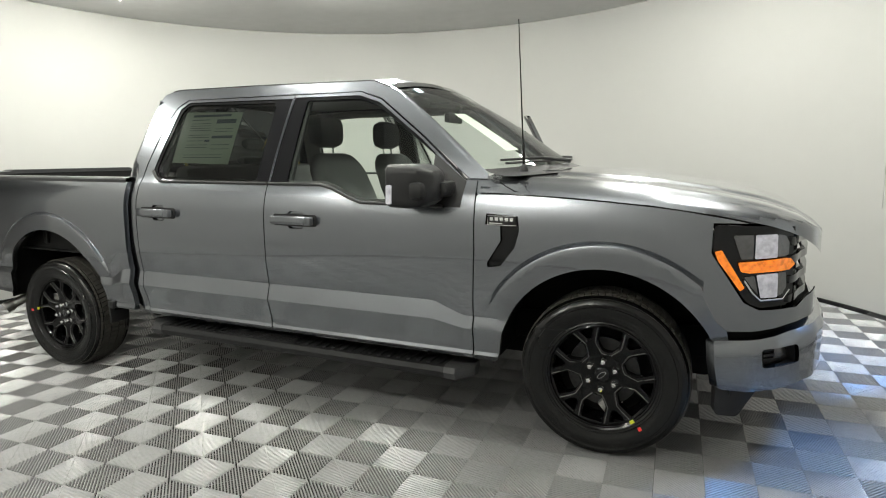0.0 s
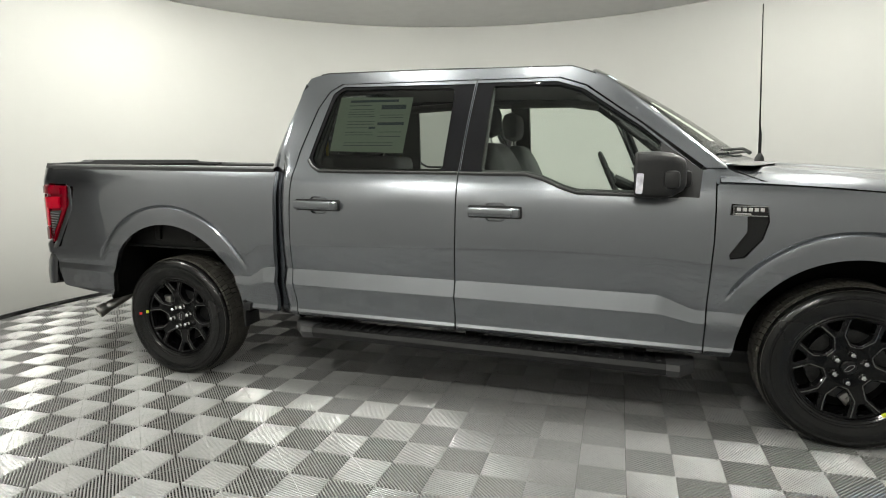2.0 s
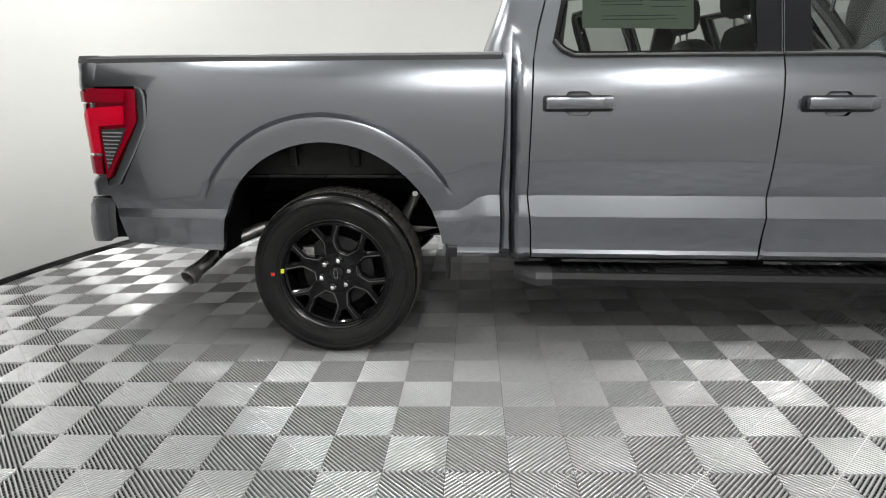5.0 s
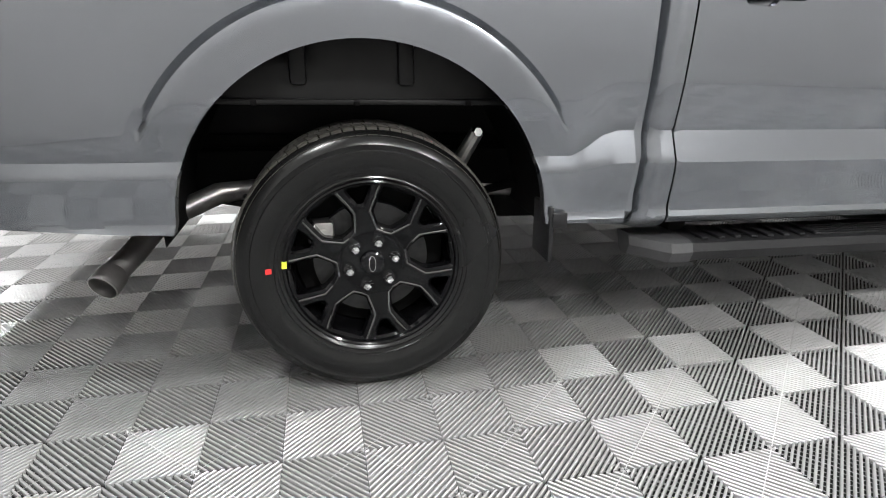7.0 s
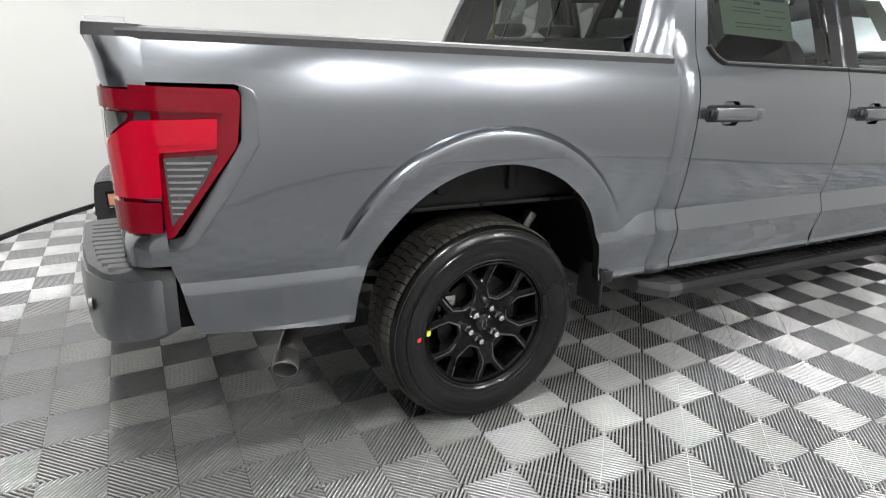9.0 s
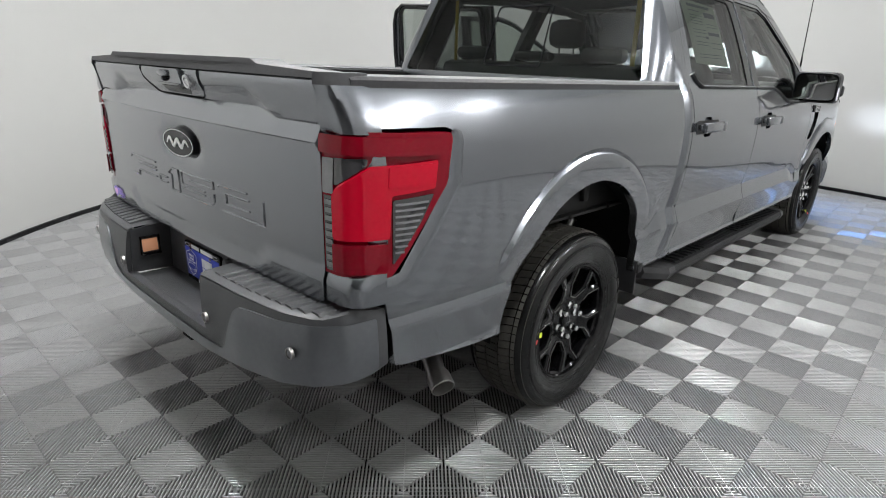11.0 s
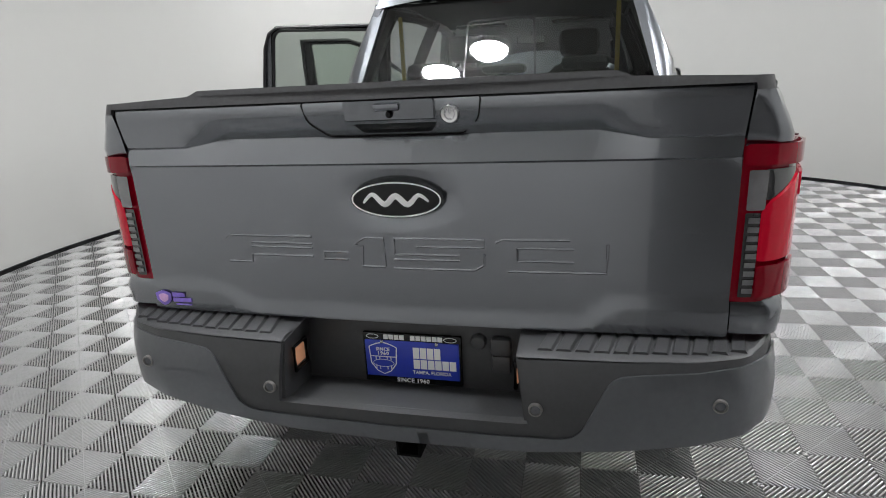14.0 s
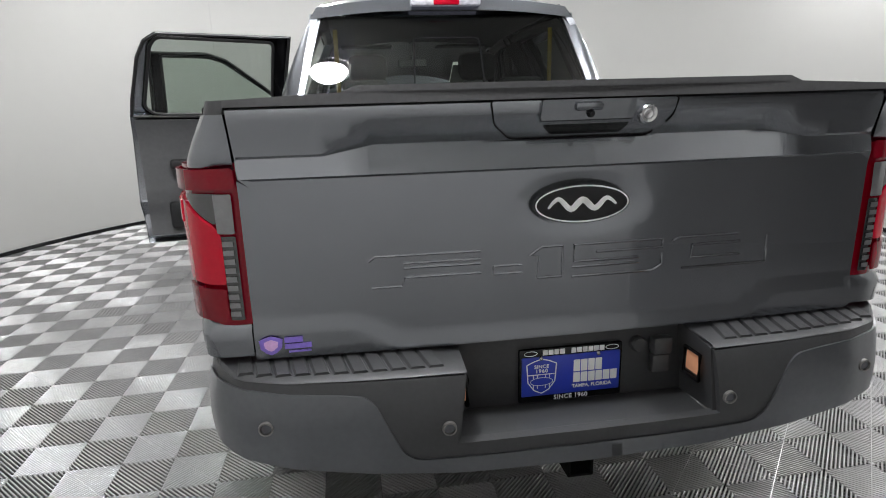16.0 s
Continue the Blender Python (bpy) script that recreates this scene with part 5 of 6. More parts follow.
SX = lambda x: float(np.interp(x, [p[0] for p in TAIL_PATH[4:]], TAIL_S[4:]))
smoke = mat("smoked_lens", (0.030, 0.029, 0.032), 0.12, coat=1.0, grain=0.15, scale=120)
CLEAR = mat("clear_reverse_lens", (0.15, 0.147, 0.155), 0.15, coat=1.0, grain=0.06, scale=60)
TL = rounded([(0.0, 0.842), (SX(-0.985), 0.838), (SX(-0.806), 1.083), (SX(-0.795), 1.205), (SX(-0.804), 1.222), (0.0, 1.230)], 0.012)
lamps = both("tail_lamp", sheet(TL, tail_at(0.001), 0.03, rim=0.025), RED, truck, "dark red tail lamp", body=True)
pieces = (
    ("top_lens", rounded([(0.006, 1.172), (0.345, 1.166), (0.345, 1.212), (0.010, 1.219)], 0.008), RED, "red upper lens", 0.021),
    ("lit_lens", rounded([(0.048, 0.946), (0.188, 0.950), (0.194, 1.066), (0.328, 1.076), (0.334, 1.152), (0.140, 1.143), (0.064, 1.090), (0.048, 1.066)], 0.009), REDLIT, "bright red glowing lens", 0.018),
    ("lit_lens_upper", rounded([(0.185, 1.086), (0.324, 1.088), (0.327, 1.144), (0.185, 1.140)], 0.005), REDLIT, "ribbed red reflector block", 0.021),
    ("smoked_insert", rounded([(0.200, 1.052), (0.330, 1.060), (0.290, 0.990), (0.200, 0.872)], 0.007), smoke, "smoked grey insert", 0.010),
    ("reverse_lens", rounded([(0.018, 1.068), (0.047, 1.069), (0.049, 1.161), (0.018, 1.160)], 0.005), CLEAR, "clear reverse lens", 0.017),
    ("smoked_upper", rounded([(0.052, 1.090), (0.068, 1.100), (0.130, 1.146), (0.132, 1.162), (0.052, 1.162)], 0.006), smoke, "smoked upper lens", 0.015),
    ("reverse_strip", rounded([(0.018, 0.856), (0.040, 0.856), (0.044, 1.062), (0.018, 1.062)], 0.004), smoke, "grey strip lens", 0.014),
    ("low_lens", rounded([(0.048, 0.858), (0.180, 0.856), (0.187, 0.938), (0.048, 0.936)], 0.007), RED, "red lower lens", 0.022),
)
for nm, poly, material, lab, d in pieces:
    bm = sheet(poly, tail_at(d - 0.005), 0.02, rim=0.008)
    left = mirrored(bm)
    part(nm, bm, material, lamps[0], lab, body=True)
    part(nm, left, material, lamps[1], lab, body=True)
EDGE = [(0.386, 1.224, 0.006, 0.010), (0.389, 1.216, 0.030, 0.006), (0.390, 1.19, 0.040, 0.006), (0.388, 1.095, 0.042, -0.012), (0.310, 0.976, 0.036, -0.026), (0.222, 0.846, 0.028, -0.030), (0.20, 0.838, 0.018, -0.034), (0.17, 0.836, 0.004, -0.036), (0.10, 0.836, 0.0, -0.036)]
BEZEL = {0.0: -0.004, 0.1: -0.001, 0.9: 0.0020, 1.0: 0.0016, 1.08: 0.0006}
bezel = grid(range(len(EDGE)), list(BEZEL), lambda k, t: tail_at(BEZEL[t])(EDGE[k][0] + EDGE[k][2] * t, EDGE[k][1] + EDGE[k][3] * t))
both("lamp_bezel", bezel, PAINT, truck, "sloped body edge round the tail lamp", body=True, angle=60)
for k in range(9):
    z = 0.905 + 0.0165 * k
    s1 = float(np.interp(z, [0.872, 1.05], [0.212, 0.318]))
    bm = sheet([(0.206, z), (s1, z), (s1, z + 0.006), (0.206, z + 0.006)], tail_at(0.008), 0.04, rim=0.003)
    left = mirrored(bm)
    part("slat", bm, CLEAR, lamps[0], body=True)
    part("slat", left, CLEAR, lamps[1], body=True)
for k in range(9):
    z = 0.866 + 0.0215 * k
    bm = sheet([(0.020, z), (0.040, z), (0.040, z + 0.013), (0.020, z + 0.013)], tail_at(0.0115), 0.02, rim=0.003)
    left = mirrored(bm)
    part("strip_segment", bm, CLEAR, lamps[0], body=True)
    part("strip_segment", left, CLEAR, lamps[1], body=True)

# solid dark filler: shade of the gap painted as a block
both("bumper_gap_shade", boxed((-1.03, -0.918, 0.56), (-0.94, -0.80, 0.752), 0.004), DARK, truck, "dark block painting the shade in the gap before the bumper", body=True)

# ---- rear bumper ----
RB_PATH = [(-1.238, 0.0), (-1.238, 0.30), (-1.228, 0.55), (-1.205, 0.74), (-1.165, 0.845), (-1.11, 0.900), (-1.05, 0.928), (-1.022, 0.936)]
RB_S = [0.0]
for a, b in zip(RB_PATH, RB_PATH[1:]):
    RB_S.append(RB_S[-1] + math.dist(a, b))


def bumper_at(d):
    def place(s, z):
        f = lambda v: (float(np.interp(v, RB_S, [p[0] for p in RB_PATH])), float(np.interp(v, RB_S, [p[1] for p in RB_PATH])))
        x, y = f(abs(s))
        x1, y1 = f(min(abs(s) + 0.03, RB_S[-1]))
        x0_, y0_ = f(max(abs(s) - 0.03, 0))
        t = Vector((x1 - x0_, y1 - y0_, 0)).normalized()
        bulge = 0.018 * math.sin(math.pi * min(1, max(0, (z - 0.44) / 0.30))) + d
        return Vector((x - t.y * bulge, math.copysign(y + t.x * bulge, -s), z))
    return place


END = RB_S[-1]
NOTCH = 0.315


def low_edge(s):
    return float(np.interp(abs(s), [0, 0.35, 0.6, 0.85, 1.0, END], [0.448, 0.458, 0.486, 0.522, 0.548, 0.565]))


right_top = [(NOTCH + 0.03, 0.546), (NOTCH + 0.005, 0.719), (0.88, 0.725), (0.98, 0.750), (END, 0.742)]
face_out = right_top[::-1] + [(0.0, 0.543)] + [(-s, z) for s, z in right_top]
face_low = [(-END, 0.575)] + [(-END + 2 * END * k / 40, low_edge(-END + 2 * END * k / 40)) for k in range(1, 40)] + [(END, 0.575)]
outline = face_low + face_out
bumper = part("rear_bumper", sheet([(s, z) for s, z in outline], lambda s, z: bumper_at(0.0)(s, z), 0.035, rim=0.03, rim_dir=(1, 0, 0)), BUMPLASTIC, truck, "dark grey step bumper", body=True)
skin_top = [(END - 0.01, 0.722), (0.95, 0.712), (0.62, 0.694), (0.56, 0.688), (0.535, 0.668), (0.475, 0.535), (0.45, 0.514), (0.42, 0.508), (0.0, 0.502)]
skin_low = [(-END + 0.01 + 2 * (END - 0.01) * k / 40, low_edge(-END + 2 * END * k / 40) + 0.002) for k in range(41)]
part("bumper_skin", sheet(rounded(skin_low + skin_top + [(-s, z) for s, z in skin_top[-2::-1]], 0.012, 3), bumper_at(0.006), 0.035, rim=0.008, rim_dir=(1, 0, 0)), BUMPER, bumper, "smooth dark grey painted bumper skin", body=True)
for sgn in (1, -1):
    # step deck with slanted tread ribs
    deck = bmesh.new()
    prof = []
    for k in range(15):
        s = NOTCH + 0.005 + (END - 0.04 - NOTCH) * k / 14
        p = bumper_at(0.0)(s, 0.725 + (0.018 if s > 0.93 else 0.0))
        prof.append((p, Vector((min(-1.03, p.x + 0.16), p.y * 0.985, 0.738 if s < 0.88 else 0.752))))
    a = [deck.verts.new(p) for p, q in prof]
    m_ = [deck.verts.new(p.lerp(q, 0.12) + Vector((0, 0, 0.006))) for p, q in prof]
    b = [deck.verts.new(q) for p, q in prof]
    for r0, r1 in ((a, m_), (m_, b)):
        for k in range(14):
            deck.faces.new((r0[k], r0[k + 1], r1[k + 1], r1[k]))
    deck = fixed_normals(deck)
    if sgn < 0:
        deck = mirrored(deck)
    part("step_deck", deck, BUMPLASTIC, bumper, "black tread deck", body=True)
    for k in range(11):
        y = 0.365 + 0.045 * k
        xo = bumper_at(0.0)(y, 0.74).x
        rib = prism([(0, 0), (0.040, 0), (0.034, 0.008), (0.005, 0.008)], lambda u, v, w: Vector((xo + 0.025 + w, -(y + u + w * 0.22) * sgn, 0.731 + v + w * 0.06)), 0.105)
        part("step_rib", rib, BUMPLASTIC, bumper, "raised tread rib", body=True, smooth=False)
    # notch side wall with its square lamp window
    wall = prism([(-1.236, 0.543), (-1.075, 0.533), (-1.075, 0.742), (-1.232, 0.722)], lambda x, z, w: Vector((x, -(NOTCH + w - (0.0 if z > 0.7 else -0.02)) * sgn, z)), 0.012)
    part("notch_wall", wall, BUMPLASTIC, bumper, body=True)
    ly = -(NOTCH - 0.005) * sgn
    part("lamp_window", tube([(-1.20, ly, 0.616), (-1.13, ly, 0.616), (-1.13, ly, 0.688), (-1.20, ly, 0.688), (-1.20, ly, 0.616)], 0.006, 6), GLOSSBLACK, bumper, "square frame of the plate lamp", body=True)
    part("plate_lamp", boxed((-1.195, min(-(NOTCH + 0.002) * sgn, -(NOTCH - 0.003) * sgn), 0.626), (-1.135, max(-(NOTCH + 0.002) * sgn, -(NOTCH - 0.003) * sgn), 0.678), 0.002), mat("warm_plate_lamp", (0.6, 0.3, 0.18), 0.3, emit=(1.0, 0.45, 0.22), power=0.12), bumper, "warm glowing plate lamp", body=True)
part("notch_back", boxed((-1.078, -0.34, 0.53), (-1.062, 0.34, 0.775), 0.003), BUMPLASTIC, bumper, "black panel behind the plate", body=True)
part("notch_ledge", fixed_normals(join(boxed((-1.236, -0.335, 0.520), (-1.07, 0.335, 0.536), 0.004), boxed((-1.232, -0.325, 0.535), (-1.222, 0.325, 0.544), 0.003))), BUMPLASTIC, bumper, "lower foot ledge", body=True)
for s in (-0.772, -0.357, 0.357, 0.772):
    p = bumper_at(0.010 if abs(s) > 0.5 else 0.004)(s * 1.02, 0.592 if abs(s) < 0.5 else 0.618)
    sensor = part("parking_sensor", fixed_normals(lathe([(0.001, -0.002), (0.011, -0.002), (0.0125, 0.0)], 24, "x", p)), BUMPER, bumper, "round parking sensor", body=True)
    part("sensor_ring", fixed_normals(lathe([(0.0125, 0.0), (0.0135, -0.005), (0.017, -0.005), (0.018, 0.004)], 24, "x", p)), STEEL, bumper, "grey ring", body=True)
part("hitch_receiver", fixed_normals(join(*[boxed(tuple(c + d for c, d in zip(lo, (0, 0, -0.045))), tuple(c + d for c, d in zip(hi, (0, 0, -0.045))), 0.002) for lo, hi in (((-1.185, -0.036, 0.408), (-0.95, -0.028, 0.475)), ((-1.185, 0.028, 0.408), (-0.95, 0.036, 0.475)), ((-1.185, -0.036, 0.467), (-0.95, 0.036, 0.476)), ((-1.185, -0.036, 0.404), (-0.95, 0.036, 0.412)), ((-1.13, -0.10, 0.46), (-1.0, 0.10, 0.52)))])), DARK, bumper, "square tow hitch receiver", body=True)
part("socket_cap", fixed_normals(lathe([(0.001, -1.100), (0.018, -1.099), (0.022, -1.092), (0.022, -1.075)], 24, "x", (0, -0.195, 0.688))), BUMPLASTIC, bumper, "round socket cap", body=True)
part("trailer_socket", join(boxed((-1.105, -0.285, 0.60), (-1.075, -0.232, 0.655), 0.008), boxed((-1.112, -0.288, 0.655), (-1.075, -0.230, 0.708), 0.012)), BUMPLASTIC, bumper, "black trailer socket with lid", body=True)

# plate with frame
BLUE = mat("blue_plate_enamel", (0.012, 0.035, 0.42), 0.3, grain=0.04, scale=60, coat=0.3)
plate = part("license_plate_frame", boxed((-1.094, -0.155, 0.540), (-1.080, 0.155, 0.705), 0.004), GLOSSBLACK, truck, "black dealer plate frame", body=True)
part("plate", boxed((-1.097, -0.148, 0.560), (-1.090, 0.148, 0.682), 0.003), BLUE, plate, "blue dealer plate", body=True)

PLATE_MID = Vector((-1.09, 0.0, 0.65))
plate.matrix_local = Matrix.Translation(PLATE_MID) @ Matrix.Diagonal((1, 0.945, 0.945, 1)) @ Matrix.Translation(-PLATE_MID)


def words(body, size, place, parent, material, label, spacing=1.0):
    cu = bpy.data.curves.new("text", "FONT")
    cu.body, cu.size, cu.align_x, cu.space_character = body, size, "CENTER", spacing
    cu.extrude, cu.offset = 0.0006, size * 0.02
    tmp = new("tmp_text", cu)
    bpy.context.view_layer.update()
    me = bpy.data.meshes.new_from_object(tmp.evaluated_get(bpy.context.evaluated_depsgraph_get()))
    bpy.data.objects.remove(tmp)
    bm = bmesh.new()
    bm.from_mesh(me)
    bpy.data.meshes.remove(me)
    for v in bm.verts:
        x, y, z = v.co
        v.co = Vector((place[0] - z, place[1] - x, place[2] + y))
    return part("lettering", bm, material, parent, label, body=True, smooth=False)


words("SINCE 1960", 0.019, (-1.0955, 0.0, 0.5445), plate, WHITE, "white words SINCE 1960", 1.1)
words("TAMPA, FLORIDA", 0.0155, (-1.0985, -0.062, 0.577), plate, WHITE, "white words TAMPA, FLORIDA")
words("SINCE", 0.015, (-1.0985, 0.090, 0.648), plate, WHITE, "white word SINCE", 1.1)
words("1960", 0.016, (-1.0985, 0.090, 0.634), plate, WHITE, "white number 1960", 1.2)


def bars(rows, x):
    return join(*[boxed((x - 0.0008, min(a, b), z0), (x + 0.002, max(a, b), z1)) for a, b, z0, z1 in rows])


for k in range(4):
    part("name_bar", bars([(-0.006 - 0.022 * k, -0.025 - 0.022 * k, 0.628, 0.664)], -1.098), WHITE, plate, "white bar in place of a name", body=True)
for k in range(6):
    part("name_bar", bars([(-0.006 - 0.0225 * k, -0.0255 - 0.0225 * k, 0.594, 0.624)], -1.098), WHITE, plate, "white bar in place of a name", body=True)
for k in range(11):
    if k != 4:
        part("name_bar", bars([(0.086 - 0.0170 * k, 0.072 - 0.0170 * k, 0.686, 0.701)], -1.0955), WHITE, plate, "white bar on the frame", body=True)
part("frame_ovals", join(flat_ring(0.020, 0.008, 0.002, -1.0955, 0.0)), WHITE, plate, "small white ovals", body=False).matrix_local = Matrix.Translation((0, 0.122, 0.6935 + RAKE * 1.09))
part("frame_ovals", join(flat_ring(0.020, 0.008, 0.002, -1.0955, 0.0)), WHITE, plate, "small white ovals", body=False).matrix_local = Matrix.Translation((0, -0.122, 0.6935 + RAKE * 1.09))
crest = [(0.134, 0.660), (0.112, 0.670), (0.090, 0.676), (0.068, 0.670), (0.046, 0.660), (0.050, 0.605), (0.068, 0.580), (0.090, 0.569), (0.112, 0.580), (0.130, 0.605)]
part("crest_outline", join(*[stroke([crest[k], crest[(k + 1) % 10]], -1.098, 0.0018) for k in range(10)], *[stroke([(y, 0.628), (y, 0.585)], -1.098, 0.0014) for y in (0.066, 0.078, 0.102, 0.114)], stroke([(0.132, 0.628), (0.048, 0.628)], -1.098, 0.0016)), WHITE, plate, "white shield outline", body=True)
part("crest_oval", prism(ellipse(0.034, 0.013, 0.090, 0.607, 28), lambda y, z, w: Vector((-1.0990 + w, y, z)), 0.001), BLUE, plate, "blue oval", body=True)
part("crest_ring", join(flat_ring(0.034, 0.013, 0.0018, -1.0995, 0.0)), WHITE, plate).matrix_local = Matrix.Translation((0, 0.090, 0.607 + RAKE * 1.09))
for y in (0.092, -0.080):
    part("plate_screw", fixed_normals(lathe([(0.001, -1.101), (0.005, -1.100), (0.0065, -1.096)], 12, "x", (0, y, 0.677))), CHROME, plate, "bright plate screw", body=True)

# ---- outside fittings ----
def running_board():
    """Board, tread pads and tapered end caps, right side."""
    top, low = 0.438, 0.372
    prof = [(-0.80, top - 0.004), (-0.955, top), (-0.975, top - 0.006), (-0.985, top - 0.030), (-0.972, low + 0.004), (-0.94, low), (-0.82, low + 0.01)]
    xs = [0.965, 2.93]
    bm = bmesh.new()
    rows = [[bm.verts.new((x, y, z)) for y, z in prof] for x in xs]
    n = len(prof)
    for k in range(n):
        bm.faces.new((rows[0][k], rows[1][k], rows[1][(k + 1) % n], rows[0][(k + 1) % n]))
    return fixed_normals(bm)


def board_cap(x0, x1):
    prof = [(-0.80, 0.436), (-0.958, 0.441), (-0.979, 0.434), (-0.989, 0.407), (-0.974, 0.372), (-0.94, 0.368), (-0.82, 0.378)]
    bm = bmesh.new()
    rows = []
    for x, k in ((x0, 0.0), (x0 + (x1 - x0) * 0.45, 0.0), (x1, 0.10)):
        rows.append([bm.verts.new((x, min(y + k, -0.80) if y < -0.9 else y, z - k * 0.25 * (z - 0.36))) for y, z in prof])
    n = len(prof)
    for a, b in zip(rows, rows[1:]):
        for k in range(n):
            bm.faces.new((a[k], b[k], b[(k + 1) % n], a[(k + 1) % n]))
    bm.faces.new(rows[0])
    bm.faces.new(rows[-1])
    return fixed_normals(bm)


board = both("running_board", running_board(), STEP, truck, "black running board under the doors", body=True)
GREYCAP = mat("grey_step_cap", (0.045, 0.045, 0.047), 0.5, grain=0.08, scale=60, bump=0.2, bump_scale=500)
for x0, x1 in ((0.975, 0.815), (2.92, 3.055)):
    bm = board_cap(x0, x1)
    left = mirrored(bm)
    part("end_cap", bm, GREYCAP, board[0], "grey end cap", body=True)
    part("end_cap", left, GREYCAP, board[1], "grey end cap", body=True)
for k in range(34):
    x = 0.96 + 0.058 * k
    if x < 1.0 or 1.44 < x < 1.98:
        continue
    for sgn, owner in ((-1, board[0]), (1, board[1])):
        bm = boxed((x, min(sgn * 0.835, sgn * 0.962), 0.4375), (x + 0.022, max(sgn * 0.835, sgn * 0.962), 0.4465), 0.003)
        part("tread_pad", bm, STEP, owner, body=True, smooth=False)
both("tread_insert", join(*[boxed((1.45, -0.955 + 0.022 * k, 0.437), (1.97, -0.945 + 0.022 * k, 0.442), 0.001) for k in range(5)]), STEP, truck, "ribbed tread insert", body=True)
for x in (1.0, 1.9, 2.8):
    both("board_bracket", boxed((x - 0.03, -0.85, 0.385), (x + 0.03, -0.60, 0.47), 0.006), DARK, truck, body=True)


def side_mirror(sgn):
    """Housing, arm, sail and reflecting face of a side mirror."""
    def flip(bm):
        if sgn > 0:
            b2 = mirrored(bm)
            bm.free()
            return b2
        return bm
    house = bmesh.new()
    rows = []
    # loft ahead from the glass face
    for x, y0, y1, z0, z1 in ((2.742, -0.938, -1.192, 1.262, 1.446), (2.752, -0.930, -1.200, 1.254, 1.454), (2.84, -0.930, -1.200, 1.250, 1.456), (2.90, -0.945, -1.185, 1.258, 1.448), (2.95, -0.985, -1.14, 1.285, 1.425), (2.962, -1.01, -1.11, 1.31, 1.40)):
        poly = rounded([(y0, z0), (y1, z0), (y1, z1), (y0, z1)], 0.045, 4)
        rows.append([house.verts.new((x, y, z)) for y, z in poly])
    n = len(rows[0])
    for a, b in zip(rows, rows[1:]):
        for k in range(n):
            house.faces.new((a[k], b[k], b[(k + 1) % n], a[(k + 1) % n]))
    house.faces.new(rows[-1])
    m = part("side_mirror", flip(fixed_normals(house)), BLACK, truck, "black side mirror housing", body=True)
    face = prism(rounded([(-0.948, 1.272), (-1.182, 1.272), (-1.182, 1.436), (-0.948, 1.436)], 0.035, 4), lambda y, z, w: Vector((2.75 + w, y, z)), 0.006)
    part("mirror_glass", flip(face), mat("mirror_silver", (0.9, 0.9, 0.9), 0.01, 1.0), m, "reflecting mirror glass", body=True)
    part("turn_lamp", flip(sheet(rounded([(2.746, 1.272), (2.775, 1.272), (2.780, 1.36), (2.75, 1.36)], 0.008), lambda x, z: Vector((x, -1.2035, z)), 0.02, rim=0.006)), LENS, m, "clear turn lamp", body=True)
    part("arm", flip(join(boxed((2.875, -1.06, 1.30), (2.99, -0.92, 1.372), 0.015), boxed((2.86, -1.205, 1.295), (2.93, -1.02, 1.375), 0.02))), BLACK, m, "folding arm", body=True)
    part("sail", flip(sheet([(2.862, 1.252), (3.03, 1.248), (3.045, 1.372), (2.862, 1.505)], lambda x, z: side(x, z) + Vector((0, -0.002, 0)), 0.05, rim=0.012)), BLACK, m, "black mirror foot on the door", body=True)
    return m


side_mirror(-1)

# antenna
mast = part("antenna", tube([(3.299, -0.815, 1.36), (3.297, -0.815, 1.46), (3.293, -0.814, 1.50), (3.276, -0.812, 2.04)], [0.0075, 0.007, 0.004, 0.0022], 8), GLOSSBLACK, truck, "thin black mast antenna")
part("antenna_foot", fixed_normals(lathe([(0.022, 1.335), (0.02, 1.352), (0.012, 1.366), (0.008, 1.372)], 20, "z", (3.299, -0.815, 0))), BLACK, mast, "rubber foot")
# wipers lying on the cowl
for y0, y1, w in ((-0.72, -0.10, 0.0), (0.02, 0.66, 0.0)):
    arm = [shield(y1 / 0.86, 0.985) + Vector((0.02, 0, 0.03)), shield((y0 + y1) / 1.72, 0.955) + Vector((0.01, 0, 0.035)), shield(y0 / 0.86, 0.93) + Vector((0.0, 0, 0.02))]
    wp = part("wiper", tube(arm, [0.012, 0.008, 0.006], 8), BLACK, truck, "black wiper arm", body=True)
    blade = [shield(u, 0.955) + Vector((0.012, 0, 0.018)) for u in np.linspace(y0 / 0.86, y1 / 0.86, 8)]
    part("wiper_blade", tube(blade, 0.007, 6), BLACK, wp, "rubber wiper blade", body=True)
# cowl ends and hood gap
both("cowl_corner", sheet([(3.06, 1.385), (3.15, 1.383), (3.27, 1.315), (3.106, 1.312)], lambda x, z: side(x, min(z, 1.40)) + Vector((0, 0.010, 0)), 0.03), PAINT, truck, body=True)
# shut lines of the hood
both("hood_seam", tube([(3.20, -0.885, hood_z(3.2) - 0.066), (3.24, -0.925, hood_z(3.24) - 0.084), (3.29, -0.96, hood_z(3.29) - 0.103)] + [side(x, fender_top(x)) + Vector((0, -0.001, 0.001)) for x in (3.36, 3.5, 3.7, 3.9, 4.1, 4.2, 4.27)], 0.0028, 6), DARK, truck, "dark shut line of the hood", body=True)
# roof ditch strips
both("roof_strip", tube([side(x, roof_edge(x)) + Vector((0, 0.001, 0.001)) for x in (0.95, 1.0, 1.2, 1.6, 2.0, 2.42, 2.47, 2.54)], 0.0035, 6), BLACK, truck, "black strip along the roof edge", body=True)
